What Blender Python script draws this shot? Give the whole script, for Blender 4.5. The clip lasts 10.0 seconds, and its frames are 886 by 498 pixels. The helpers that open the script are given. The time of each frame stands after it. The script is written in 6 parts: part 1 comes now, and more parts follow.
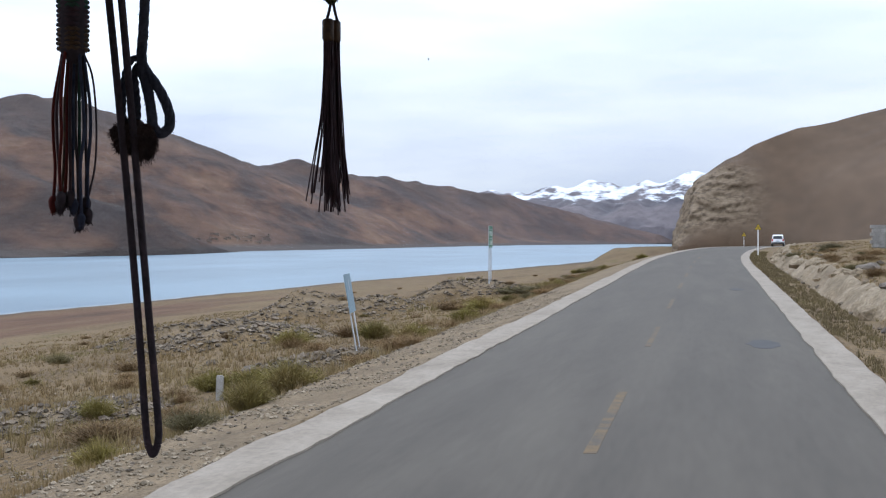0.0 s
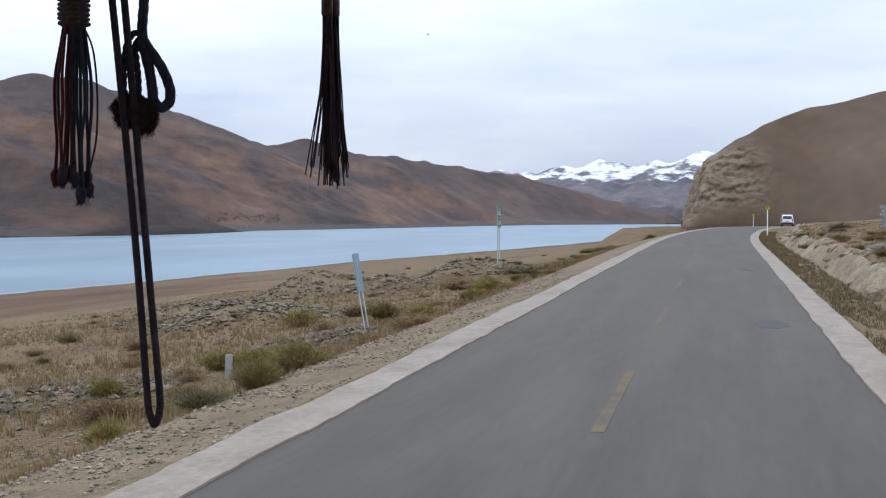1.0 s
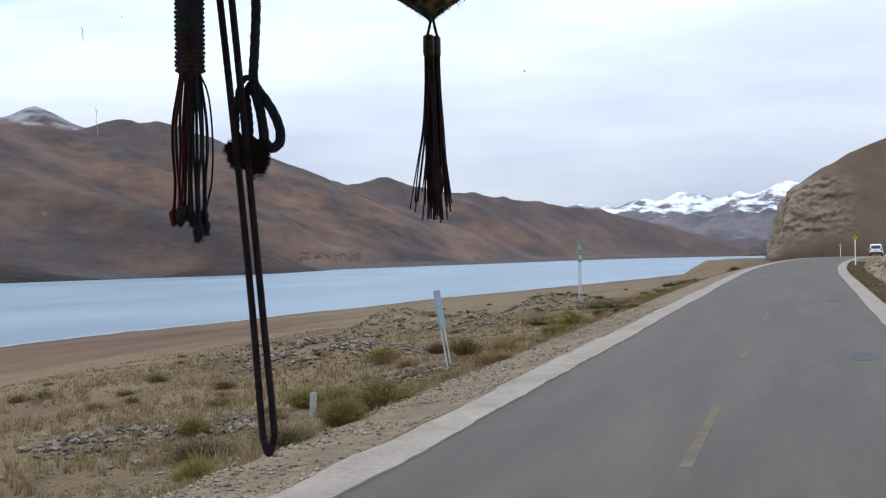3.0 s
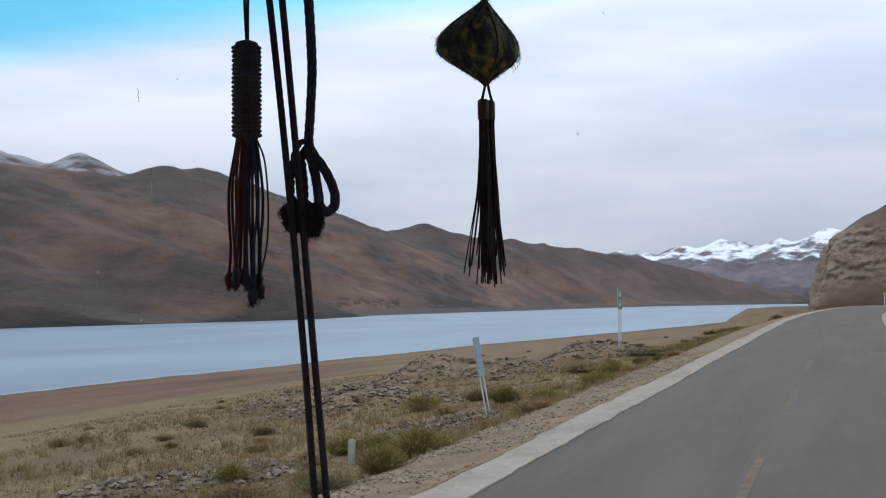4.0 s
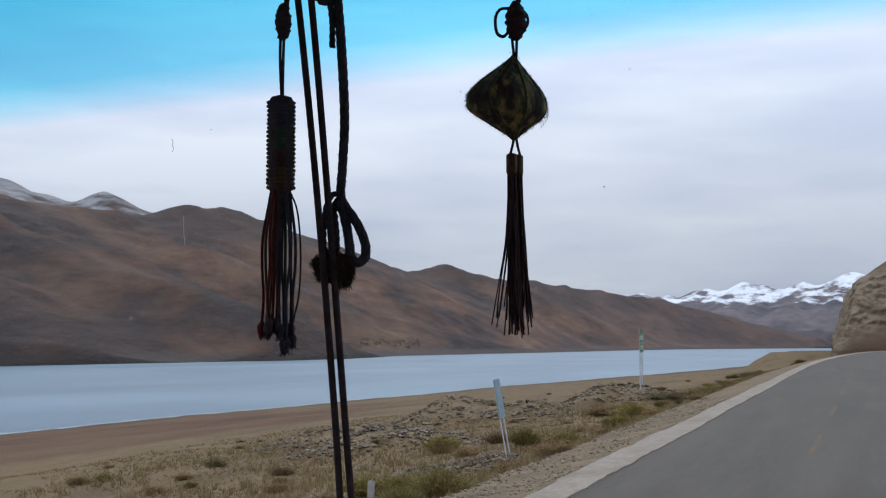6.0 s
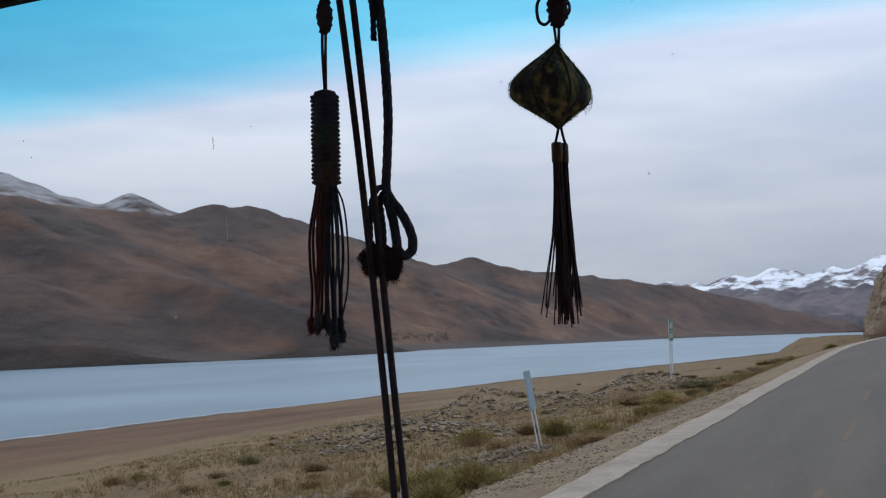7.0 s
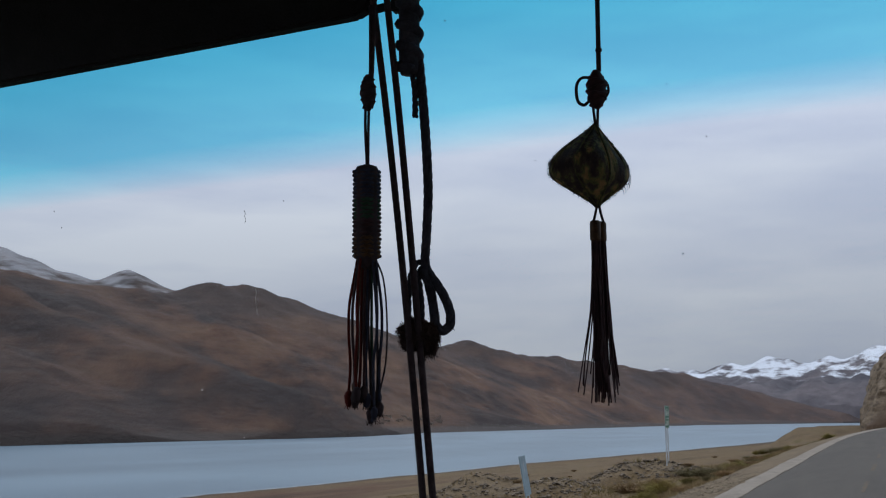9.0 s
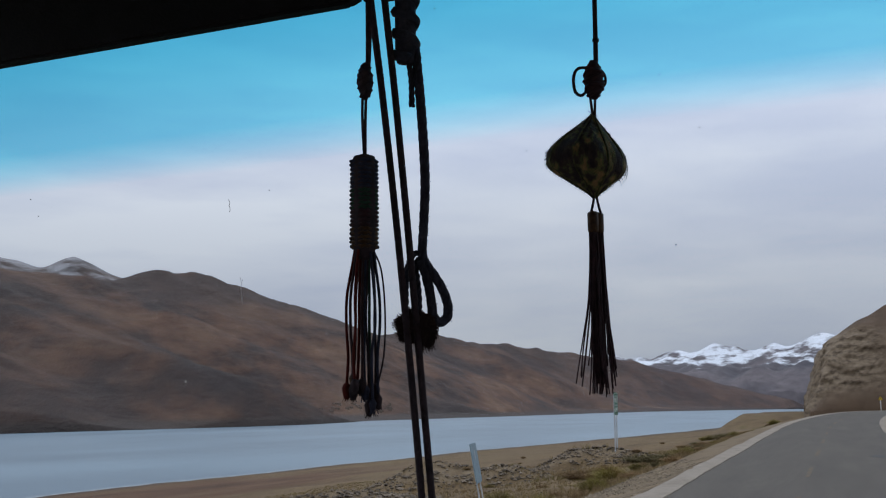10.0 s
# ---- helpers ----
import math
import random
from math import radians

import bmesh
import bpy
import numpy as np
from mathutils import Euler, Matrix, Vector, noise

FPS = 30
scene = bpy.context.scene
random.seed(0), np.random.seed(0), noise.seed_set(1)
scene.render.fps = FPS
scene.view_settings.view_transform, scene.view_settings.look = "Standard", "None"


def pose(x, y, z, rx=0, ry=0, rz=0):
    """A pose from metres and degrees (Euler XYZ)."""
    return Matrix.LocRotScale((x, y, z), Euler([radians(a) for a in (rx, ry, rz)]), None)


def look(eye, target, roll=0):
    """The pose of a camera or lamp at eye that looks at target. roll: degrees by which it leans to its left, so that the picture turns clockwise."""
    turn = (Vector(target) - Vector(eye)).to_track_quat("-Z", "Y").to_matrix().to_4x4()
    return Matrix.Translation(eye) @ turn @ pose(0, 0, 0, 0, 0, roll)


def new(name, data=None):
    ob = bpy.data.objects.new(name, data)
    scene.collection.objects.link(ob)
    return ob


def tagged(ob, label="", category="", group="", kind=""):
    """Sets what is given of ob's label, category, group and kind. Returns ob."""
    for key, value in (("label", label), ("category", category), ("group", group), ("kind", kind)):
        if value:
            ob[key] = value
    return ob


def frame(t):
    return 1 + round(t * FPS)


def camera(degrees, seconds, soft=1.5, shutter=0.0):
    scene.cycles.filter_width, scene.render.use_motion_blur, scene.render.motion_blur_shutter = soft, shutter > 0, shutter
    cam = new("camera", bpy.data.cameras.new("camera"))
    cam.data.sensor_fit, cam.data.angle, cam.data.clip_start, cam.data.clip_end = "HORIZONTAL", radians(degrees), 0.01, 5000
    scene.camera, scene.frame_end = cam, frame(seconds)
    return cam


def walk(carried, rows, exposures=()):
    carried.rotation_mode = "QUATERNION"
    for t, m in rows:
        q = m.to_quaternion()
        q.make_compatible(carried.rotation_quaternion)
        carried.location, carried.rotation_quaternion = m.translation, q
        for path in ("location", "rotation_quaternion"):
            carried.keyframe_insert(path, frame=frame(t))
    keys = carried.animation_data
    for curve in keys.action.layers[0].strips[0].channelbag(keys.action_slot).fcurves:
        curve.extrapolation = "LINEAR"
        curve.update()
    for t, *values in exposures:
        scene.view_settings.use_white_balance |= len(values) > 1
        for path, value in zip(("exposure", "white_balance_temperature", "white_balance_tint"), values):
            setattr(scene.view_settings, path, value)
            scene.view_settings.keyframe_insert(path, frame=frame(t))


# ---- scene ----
# The camera rides in the front of a bus; it turns, and shifts by a few centimetres, behind the windscreen.
cam = camera(41.3, 10.0, soft=1.2)
PATH = [
    (0.0, pose(0.0115, 0.0398, 2.2947, 89.610, -0.000, 12.900)),
    (0.5, pose(0.0089, 0.0500, 2.2918, 88.332, 0.171, 12.762)),
    (1.0, pose(0.0223, 0.0330, 2.2895, 88.627, -0.060, 13.328)),
    (1.5, pose(0.0165, 0.0421, 2.2868, 87.934, 0.611, 13.802)),
    (2.0, pose(0.0070, 0.0465, 2.2860, 88.935, -0.429, 12.926)),
    (2.2, pose(0.0147, 0.0328, 2.2841, 89.635, 0.131, 13.569)),
    (3.3, pose(0.0036, 0.0022, 2.2890, 91.066, 0.692, 17.752)),
    (3.5, pose(-0.0124, 0.0050, 2.2938, 92.901, -0.501, 15.829)),
    (4.0, pose(-0.0028, 0.0022, 2.3016, 92.703, 0.629, 19.115)),
    (4.5, pose(-0.0036, 0.0058, 2.3001, 93.387, 0.350, 17.488)),
    (5.0, pose(0.0024, 0.0054, 2.3007, 94.417, 0.522, 19.511)),
    (5.5, pose(0.0010, -0.0042, 2.3033, 92.176, 0.719, 21.431)),
    (5.7, pose(-0.0001, -0.0188, 2.3076, 94.774, -0.032, 20.016)),
    (6.8, pose(-0.0166, -0.0134, 2.3110, 94.379, 1.243, 21.223)),
    (7.0, pose(-0.0215, -0.0201, 2.3086, 94.398, 1.433, 21.500)),
    (7.5, pose(-0.0307, -0.0196, 2.3090, 96.198, 0.850, 21.134)),
    (8.0, pose(-0.0383, -0.0325, 2.3136, 97.504, 0.269, 21.240)),
    (8.5, pose(-0.0440, -0.0342, 2.3113, 97.912, 0.424, 21.113)),
    (9.0, pose(-0.0551, -0.0364, 2.3028, 98.403, 0.413, 21.202)),
    (9.5, pose(-0.0738, -0.0296, 2.3077, 95.974, 1.742, 21.039)),
    (10.0, pose(-0.0971, -0.0425, 2.3072, 97.783, 0.625, 18.778)),
]
EXPOSURES = [(0.0, -0.26, 6160, 11), (1.0, -0.36, 6170, 11), (2.2, -0.32, 6182, 11), (3.5, -0.52, 6268, 11), (4.0, -0.66, 6336, 11), (4.5, -0.69, 6355, 11), (5.0, -0.82, 6346, 11), (5.5, -0.78, 6338, 11), (7.0, -0.93, 6312, 11), (7.5, -1.03, 6320, 11), (8.5, -1.15, 6336, 11), (9.0, -1.23, 6343, 11), (9.5, -1.09, 6351, 11), (10.0, -1.13, 6360, 11)]
walk(cam, PATH, EXPOSURES)

EYE = 2.3            # height of the eye over the road
LAKE_Z = -7.7        # the lake's surface

# ---- world and light ----
world = bpy.data.worlds.new("world")
scene.world = world
world.use_nodes = True
wn, wl = world.node_tree.nodes, world.node_tree.links
wn.clear()
w_out = wn.new("ShaderNodeOutputWorld")
w_bg = wn.new("ShaderNodeBackground")
w_sky = wn.new("ShaderNodeTexSky")
w_sky.sky_type = "NISHITA"
w_sky.sun_disc = False
w_sky.sun_elevation = radians(38)
w_sky.sun_rotation = radians(-67)
w_sky.altitude = 4400
w_coord = wn.new("ShaderNodeTexCoord")
w_map = wn.new("ShaderNodeMapping")
w_map.inputs["Scale"].default_value = (1.2, 1.2, 7.0)
w_noise = wn.new("ShaderNodeTexNoise")
w_noise.inputs["Scale"].default_value = 2.2
w_noise.inputs["Detail"].default_value = 6.0
w_noise.inputs["Roughness"].default_value = 0.55
w_ramp = wn.new("ShaderNodeValToRGB")
w_ramp.color_ramp.elements[0].position = 0.34
w_ramp.color_ramp.elements[0].color = (0.67, 0.745, 0.905, 1)
w_ramp.color_ramp.elements[1].position = 0.62
w_ramp.color_ramp.elements[1].color = (0.892, 0.955, 1.045, 1)
w_scale = wn.new("ShaderNodeVectorMath")
w_scale.operation = "SCALE"
w_scale.inputs["Scale"].default_value = 0.10
w_cloud = wn.new("ShaderNodeMix")
w_cloud.data_type = "RGBA"
w_cloud.inputs["Factor"].default_value = 0.93
wl.new(w_coord.outputs["Generated"], w_map.inputs["Vector"])
wl.new(w_map.outputs["Vector"], w_noise.inputs["Vector"])
wl.new(w_noise.outputs["Fac"], w_ramp.inputs["Fac"])
wl.new(w_sky.outputs["Color"], w_scale.inputs[0])
wl.new(w_scale.outputs["Vector"], w_cloud.inputs["A"])
wl.new(w_ramp.outputs["Color"], w_cloud.inputs["B"])
w_sep = wn.new("ShaderNodeSeparateXYZ")
w_rise = wn.new("ShaderNodeMapRange")
w_rise.interpolation_type = "SMOOTHSTEP"
w_rise.inputs["From Min"].default_value, w_rise.inputs["From Max"].default_value = 0.0, 0.40
w_rise.inputs["To Min"].default_value, w_rise.inputs["To Max"].default_value = 0.66, 1.54
w_dim = wn.new("ShaderNodeVectorMath")
w_dim.operation = "SCALE"
wl.new(w_coord.outputs["Generated"], w_sep.inputs["Vector"])
wl.new(w_sep.outputs["Z"], w_rise.inputs["Value"])
wl.new(w_cloud.outputs["Result"], w_dim.inputs[0])
wl.new(w_rise.outputs["Result"], w_dim.inputs["Scale"])
wl.new(w_dim.outputs["Vector"], w_bg.inputs["Color"])
w_bg.inputs["Strength"].default_value = 1.62
wl.new(w_bg.outputs["Background"], w_out.inputs["Surface"])

sun_data = bpy.data.lights.new("sun", "SUN")
sun_data.energy = 0.8
sun_data.angle = radians(14)
sun_data.color = (1.0, 0.95, 0.88)
sun = new("sun", sun_data)
sun.matrix_world = look((0, 0, 60), (38.0, -16.0, 20.0))


# ---- materials ----
def mat(name, colours, scale=3.0, detail=6.0, rough=0.85, bump=0.3, bump_scale=None, fine=None, metal=0.0, spec=0.3,
        stretch=(1, 1, 1), random_tint=0.0, bump_distance=0.02, grain=(0.80, 1.18)):
    """A node material: a ramp of colours over noise in world metres, a finer grain, and relief."""
    m = bpy.data.materials.new(name)
    m.use_nodes = True
    n, l = m.node_tree.nodes, m.node_tree.links
    p = n["Principled BSDF"]
    p.inputs["Roughness"].default_value = rough
    p.inputs["Metallic"].default_value = metal
    p.inputs["Specular IOR Level"].default_value = spec
    geo = n.new("ShaderNodeNewGeometry")
    mp = n.new("ShaderNodeMapping")
    mp.inputs["Scale"].default_value = stretch
    l.new(geo.outputs["Position"], mp.inputs["Vector"])
    nz = n.new("ShaderNodeTexNoise")
    nz.inputs["Scale"].default_value = scale
    nz.inputs["Detail"].default_value = detail
    nz.inputs["Roughness"].default_value = 0.6
    l.new(mp.outputs["Vector"], nz.inputs["Vector"])
    ramp = n.new("ShaderNodeValToRGB")
    while len(ramp.color_ramp.elements) < len(colours):
        ramp.color_ramp.elements.new(0.5)
    for e, (pos, c) in zip(ramp.color_ramp.elements, colours):
        e.position, e.color = pos, (*c, 1)
    l.new(nz.outputs["Fac"], ramp.inputs["Fac"])
    colour = ramp.outputs["Color"]
    g = n.new("ShaderNodeTexNoise")
    g.inputs["Scale"].default_value = fine or scale * 9
    g.inputs["Detail"].default_value = 5
    l.new(mp.outputs["Vector"], g.inputs["Vector"])
    mr = n.new("ShaderNodeMapRange")
    mr.inputs["From Min"].default_value, mr.inputs["From Max"].default_value = 0.3, 0.7
    mr.inputs["To Min"].default_value, mr.inputs["To Max"].default_value = grain
    l.new(g.outputs["Fac"], mr.inputs["Value"])
    sc = n.new("ShaderNodeVectorMath")
    sc.operation = "SCALE"
    l.new(colour, sc.inputs[0])
    l.new(mr.outputs["Result"], sc.inputs["Scale"])
    colour = sc.outputs["Vector"]
    if random_tint:
        info = n.new("ShaderNodeObjectInfo")
        rr = n.new("ShaderNodeMapRange")
        rr.inputs["To Min"].default_value, rr.inputs["To Max"].default_value = 1 - random_tint, 1 + random_tint
        l.new(info.outputs["Random"], rr.inputs["Value"])
        s2 = n.new("ShaderNodeVectorMath")
        s2.operation = "SCALE"
        l.new(colour, s2.inputs[0])
        l.new(rr.outputs["Result"], s2.inputs["Scale"])
        colour = s2.outputs["Vector"]
    l.new(colour, p.inputs["Base Color"])
    if bump:
        b = n.new("ShaderNodeBump")
        b.inputs["Strength"].default_value = bump
        b.inputs["Distance"].default_value = bump_distance
        bn = n.new("ShaderNodeTexNoise")
        bn.inputs["Scale"].default_value = bump_scale or scale * 12
        bn.inputs["Detail"].default_value = 6
        l.new(geo.outputs["Position"], bn.inputs["Vector"])
        l.new(bn.outputs["Fac"], b.inputs["Height"])
        l.new(b.outputs["Normal"], p.inputs["Normal"])
    return m


def island_tint(m, lo, hi):
    """Vary a material from loose piece to loose piece of a joined mesh."""
    n, l = m.node_tree.nodes, m.node_tree.links
    p = n["Principled BSDF"]
    src = p.inputs["Base Color"].links[0].from_socket
    geo = n.new("ShaderNodeNewGeometry")
    rr = n.new("ShaderNodeMapRange")
    rr.inputs["To Min"].default_value, rr.inputs["To Max"].default_value = lo, hi
    l.new(geo.outputs["Random Per Island"], rr.inputs["Value"])
    s = n.new("ShaderNodeVectorMath")
    s.operation = "SCALE"
    l.new(src, s.inputs[0])
    l.new(rr.outputs["Result"], s.inputs["Scale"])
    l.new(s.outputs["Vector"], p.inputs["Base Color"])
    return m


M_ASPHALT = mat("asphalt", [(0.32, (0.063, 0.054, 0.043)), (0.5, (0.076, 0.065, 0.052)), (0.68, (0.090, 0.078, 0.062))],
                scale=0.9, detail=9, rough=0.82, bump=0.2, bump_scale=60, fine=9, stretch=(1.3, 0.14, 1), bump_distance=0.006, grain=(0.91, 1.08))
M_TAR = mat("tar_repair", [(0.3, (0.045, 0.045, 0.046)), (0.7, (0.06, 0.06, 0.06))], scale=3, rough=0.8, bump=0.3, bump_scale=60, bump_distance=0.004)
M_CONCRETE = mat("kerb_concrete", [(0.30, (0.200, 0.168, 0.130)), (0.46, (0.248, 0.211, 0.168)), (0.66, (0.300, 0.259, 0.210))],
                 scale=1.6, detail=12, rough=0.9, bump=0.5, bump_scale=16, fine=14, bump_distance=0.012, stretch=(1, 0.6, 1), grain=(0.86, 1.1))
M_YELLOW = mat("faded_yellow_paint", [(0.40, (0.079, 0.067, 0.052)), (0.52, (0.112, 0.080, 0.048)), (0.70, (0.160, 0.104, 0.045))],
               scale=3.5, detail=8, rough=0.8, bump=0.1, fine=40, bump_distance=0.003)
M_STONE = island_tint(mat("loose_stone", [(0.3, (0.152, 0.121, 0.081)), (0.55, (0.214, 0.173, 0.122)), (0.75, (0.295, 0.247, 0.179))],
                          scale=2.5, rough=0.92, bump=0.5, bump_scale=30), 0.7, 1.55)
M_BOULDER = mat("boulder_stone", [(0.3, (0.084, 0.071, 0.059)), (0.6, (0.161, 0.136, 0.112)), (0.8, (0.210, 0.184, 0.152))],
                scale=3, rough=0.9, bump=0.6, bump_scale=18, random_tint=0.2)
M_GRASS = island_tint(mat("dry_grass_blade", [(0.3, (0.191, 0.129, 0.062)), (0.5, (0.248, 0.179, 0.088)), (0.7, (0.196, 0.166, 0.064))],
                          scale=0.15, rough=0.9, bump=0), 0.6, 1.3)
M_BUSH = island_tint(mat("olive_shrub_blade", [(0.35, (0.150, 0.118, 0.041)), (0.5, (0.199, 0.166, 0.044)), (0.65, (0.234, 0.166, 0.069))],
                         scale=0.35, rough=0.9, bump=0, random_tint=0.25), 0.55, 1.35)
M_BUSH_DARK = island_tint(mat("dark_shrub_blade", [(0.35, (0.099, 0.084, 0.041)), (0.6, (0.139, 0.115, 0.051)), (0.8, (0.176, 0.126, 0.063))],
                              scale=0.5, rough=0.9, bump=0, random_tint=0.2), 0.6, 1.4)
M_BUSH_BROWN = island_tint(mat("brown_shrub_blade", [(0.35, (0.172, 0.112, 0.053)), (0.6, (0.224, 0.145, 0.070)), (0.8, (0.255, 0.184, 0.087))],
                               scale=0.5, rough=0.9, bump=0, random_tint=0.2), 0.6, 1.4)
M_STEEL = mat("galvanised_steel", [(0.3, (0.42, 0.44, 0.46)), (0.7, (0.58, 0.60, 0.62))], scale=6, rough=0.45, bump=0.1, metal=0.5)
M_SIGN_BLUE = mat("pale_blue_sign_back", [(0.3, (0.17, 0.25, 0.30)), (0.7, (0.23, 0.32, 0.37))], scale=5, rough=0.5, bump=0.08)
M_SIGN_GREEN = mat("green_sign_face", [(0.3, (0.012, 0.12, 0.075)), (0.7, (0.018, 0.16, 0.10))], scale=4, rough=0.45, bump=0.03)
M_SIGN_YELLOW = mat("yellow_sign_face", [(0.3, (0.384, 0.260, 0.019)), (0.7, (0.446, 0.310, 0.031))], scale=4, rough=0.5, bump=0.03)
M_WHITE = mat("white_paint", [(0.3, (0.70, 0.70, 0.69)), (0.7, (0.80, 0.80, 0.79))], scale=6, rough=0.5, bump=0.05)
M_BLACK_PAINT = mat("black_paint", [(0.3, (0.015, 0.015, 0.015)), (0.7, (0.03, 0.03, 0.03))], scale=8, rough=0.5, bump=0.05)
M_CAR = mat("white_car_paint", [(0.3, (0.74, 0.75, 0.76)), (0.7, (0.80, 0.81, 0.82))], scale=2, rough=0.25, bump=0.0, spec=0.5)
M_TYRE = mat("tyre_rubber", [(0.3, (0.02, 0.02, 0.02)), (0.7, (0.035, 0.035, 0.035))], scale=20, rough=0.85, bump=0.2)
M_CARGLASS = mat("dark_car_glass", [(0.3, (0.02, 0.025, 0.03)), (0.7, (0.03, 0.035, 0.04))], scale=2, rough=0.08, bump=0, spec=0.6)
M_REDLIGHT = mat("red_lamp_plastic", [(0.3, (0.35, 0.02, 0.02)), (0.7, (0.45, 0.03, 0.03))], scale=8, rough=0.25, bump=0)
M_CORD = mat("black_braided_cord", [(0.3, (0.027, 0.022, 0.026)), (0.6, (0.055, 0.038, 0.044)), (0.8, (0.079, 0.047, 0.051))],
             scale=60, rough=0.9, bump=0.6, bump_scale=700, fine=300, bump_distance=0.001)
M_ROPE = mat("navy_wool_rope", [(0.3, (0.027, 0.030, 0.042)), (0.6, (0.055, 0.056, 0.075)), (0.8, (0.085, 0.079, 0.094))],
             scale=80, rough=0.95, bump=0.8, bump_scale=900, fine=400, bump_distance=0.001)
M_POM = mat("dark_wool_fringe", [(0.3, (0.029, 0.019, 0.019)), (0.7, (0.079, 0.049, 0.044))], scale=90, rough=1.0, bump=0)
M_SACHET = mat("green_brocade", [(0.38, (0.032, 0.022, 0.022)), (0.47, (0.062, 0.045, 0.033)), (0.53, (0.120, 0.128, 0.045)), (0.61, (0.300, 0.185, 0.080))],
               scale=85, detail=4, rough=0.8, bump=0.9, bump_scale=500, fine=400, bump_distance=0.002, stretch=(1.3, 1.3, 0.5))
M_SEAM = mat("green_gold_thread", [(0.35, (0.028, 0.032, 0.014)), (0.65, (0.121, 0.121, 0.043))], scale=300, rough=0.7, bump=0.5, bump_scale=900, bump_distance=0.0006)
M_MAROON = mat("maroon_silk_strand", [(0.3, (0.027, 0.014, 0.018)), (0.7, (0.060, 0.026, 0.031))], scale=120, rough=0.7, bump=0.3, bump_scale=900, bump_distance=0.0006)
M_CAP = mat("bronze_thread_cap", [(0.3, (0.037, 0.016, 0.009)), (0.6, (0.083, 0.041, 0.016)), (0.8, (0.120, 0.068, 0.026))], scale=200, rough=0.6, bump=0.5, bump_scale=1200, bump_distance=0.0008)
M_RED_T = mat("red_thread", [(0.3, (0.068, 0.007, 0.005)), (0.7, (0.108, 0.012, 0.008))], scale=100, rough=0.85, bump=0.4, bump_scale=900, bump_distance=0.0006)
M_GREEN_T = mat("green_thread", [(0.3, (0.017, 0.042, 0.027)), (0.7, (0.033, 0.069, 0.047))], scale=100, rough=0.85, bump=0.4, bump_scale=900, bump_distance=0.0006)
M_BLUE_T = mat("navy_thread", [(0.3, (0.022, 0.024, 0.044)), (0.7, (0.045, 0.050, 0.081))], scale=100, rough=0.85, bump=0.4, bump_scale=900, bump_distance=0.0006)
M_SMEAR = bpy.data.materials.new("pale_dust_smear")
M_SMEAR.use_nodes = True
smear_n = M_SMEAR.node_tree.nodes
smear_n.remove(smear_n["Principled BSDF"])
smear_t = smear_n.new("ShaderNodeBsdfTranslucent")
smear_t.inputs["Color"].default_value = (0.62, 0.60, 0.58, 1)
M_SMEAR.node_tree.links.new(smear_t.outputs["BSDF"], smear_n["Material Output"].inputs["Surface"])
# trim of the unseen shell, grey enough to bounce light onto the ornaments
M_TRIM = mat("grey_cabin_trim", [(0.3, (0.20, 0.20, 0.197)), (0.7, (0.25, 0.25, 0.245))], scale=20, rough=0.8, bump=0.2, bump_scale=300, bump_distance=0.002)
M_CABIN = mat("dark_cabin_plastic", [(0.3, (0.008, 0.008, 0.009)), (0.7, (0.014, 0.014, 0.015))], scale=30, rough=0.8, bump=0.2, bump_scale=300, bump_distance=0.002)
M_VERGE = island_tint(mat("olive_verge_blade", [(0.35, (0.111, 0.085, 0.042)), (0.55, (0.163, 0.125, 0.060)), (0.7, (0.137, 0.122, 0.050))],
                          scale=0.5, rough=0.9, bump=0), 0.65, 1.3)
M_RUBBLE = island_tint(mat("broken_rubble", [(0.3, (0.102, 0.079, 0.058)), (0.55, (0.156, 0.125, 0.092)), (0.75, (0.225, 0.187, 0.144))],
                       scale=6, rough=0.9, bump=0.6, bump_scale=40), 0.45, 1.6)
M_RUIN = mat("ruined_masonry", [(0.3, (0.106, 0.085, 0.072)), (0.6, (0.188, 0.156, 0.132)), (0.8, (0.250, 0.213, 0.182))], scale=0.4, rough=0.95, bump=0.8, bump_scale=2.0, bump_distance=0.3)
M_BANK = mat("pale_earth_bank", [(0.3, (0.146, 0.111, 0.071)), (0.5, (0.232, 0.182, 0.122)), (0.7, (0.301, 0.246, 0.173))],
             scale=0.8, detail=10, rough=0.95, bump=1.0, bump_scale=8, fine=9, bump_distance=0.06, grain=(0.6, 1.35))
M_WALLSTONE = mat("grey_block_stone", [(0.3, (0.216, 0.204, 0.188)), (0.6, (0.296, 0.284, 0.264)), (0.8, (0.352, 0.336, 0.320))],
                  scale=2.5, rough=0.92, bump=0.5, bump_scale=25, random_tint=0.15)


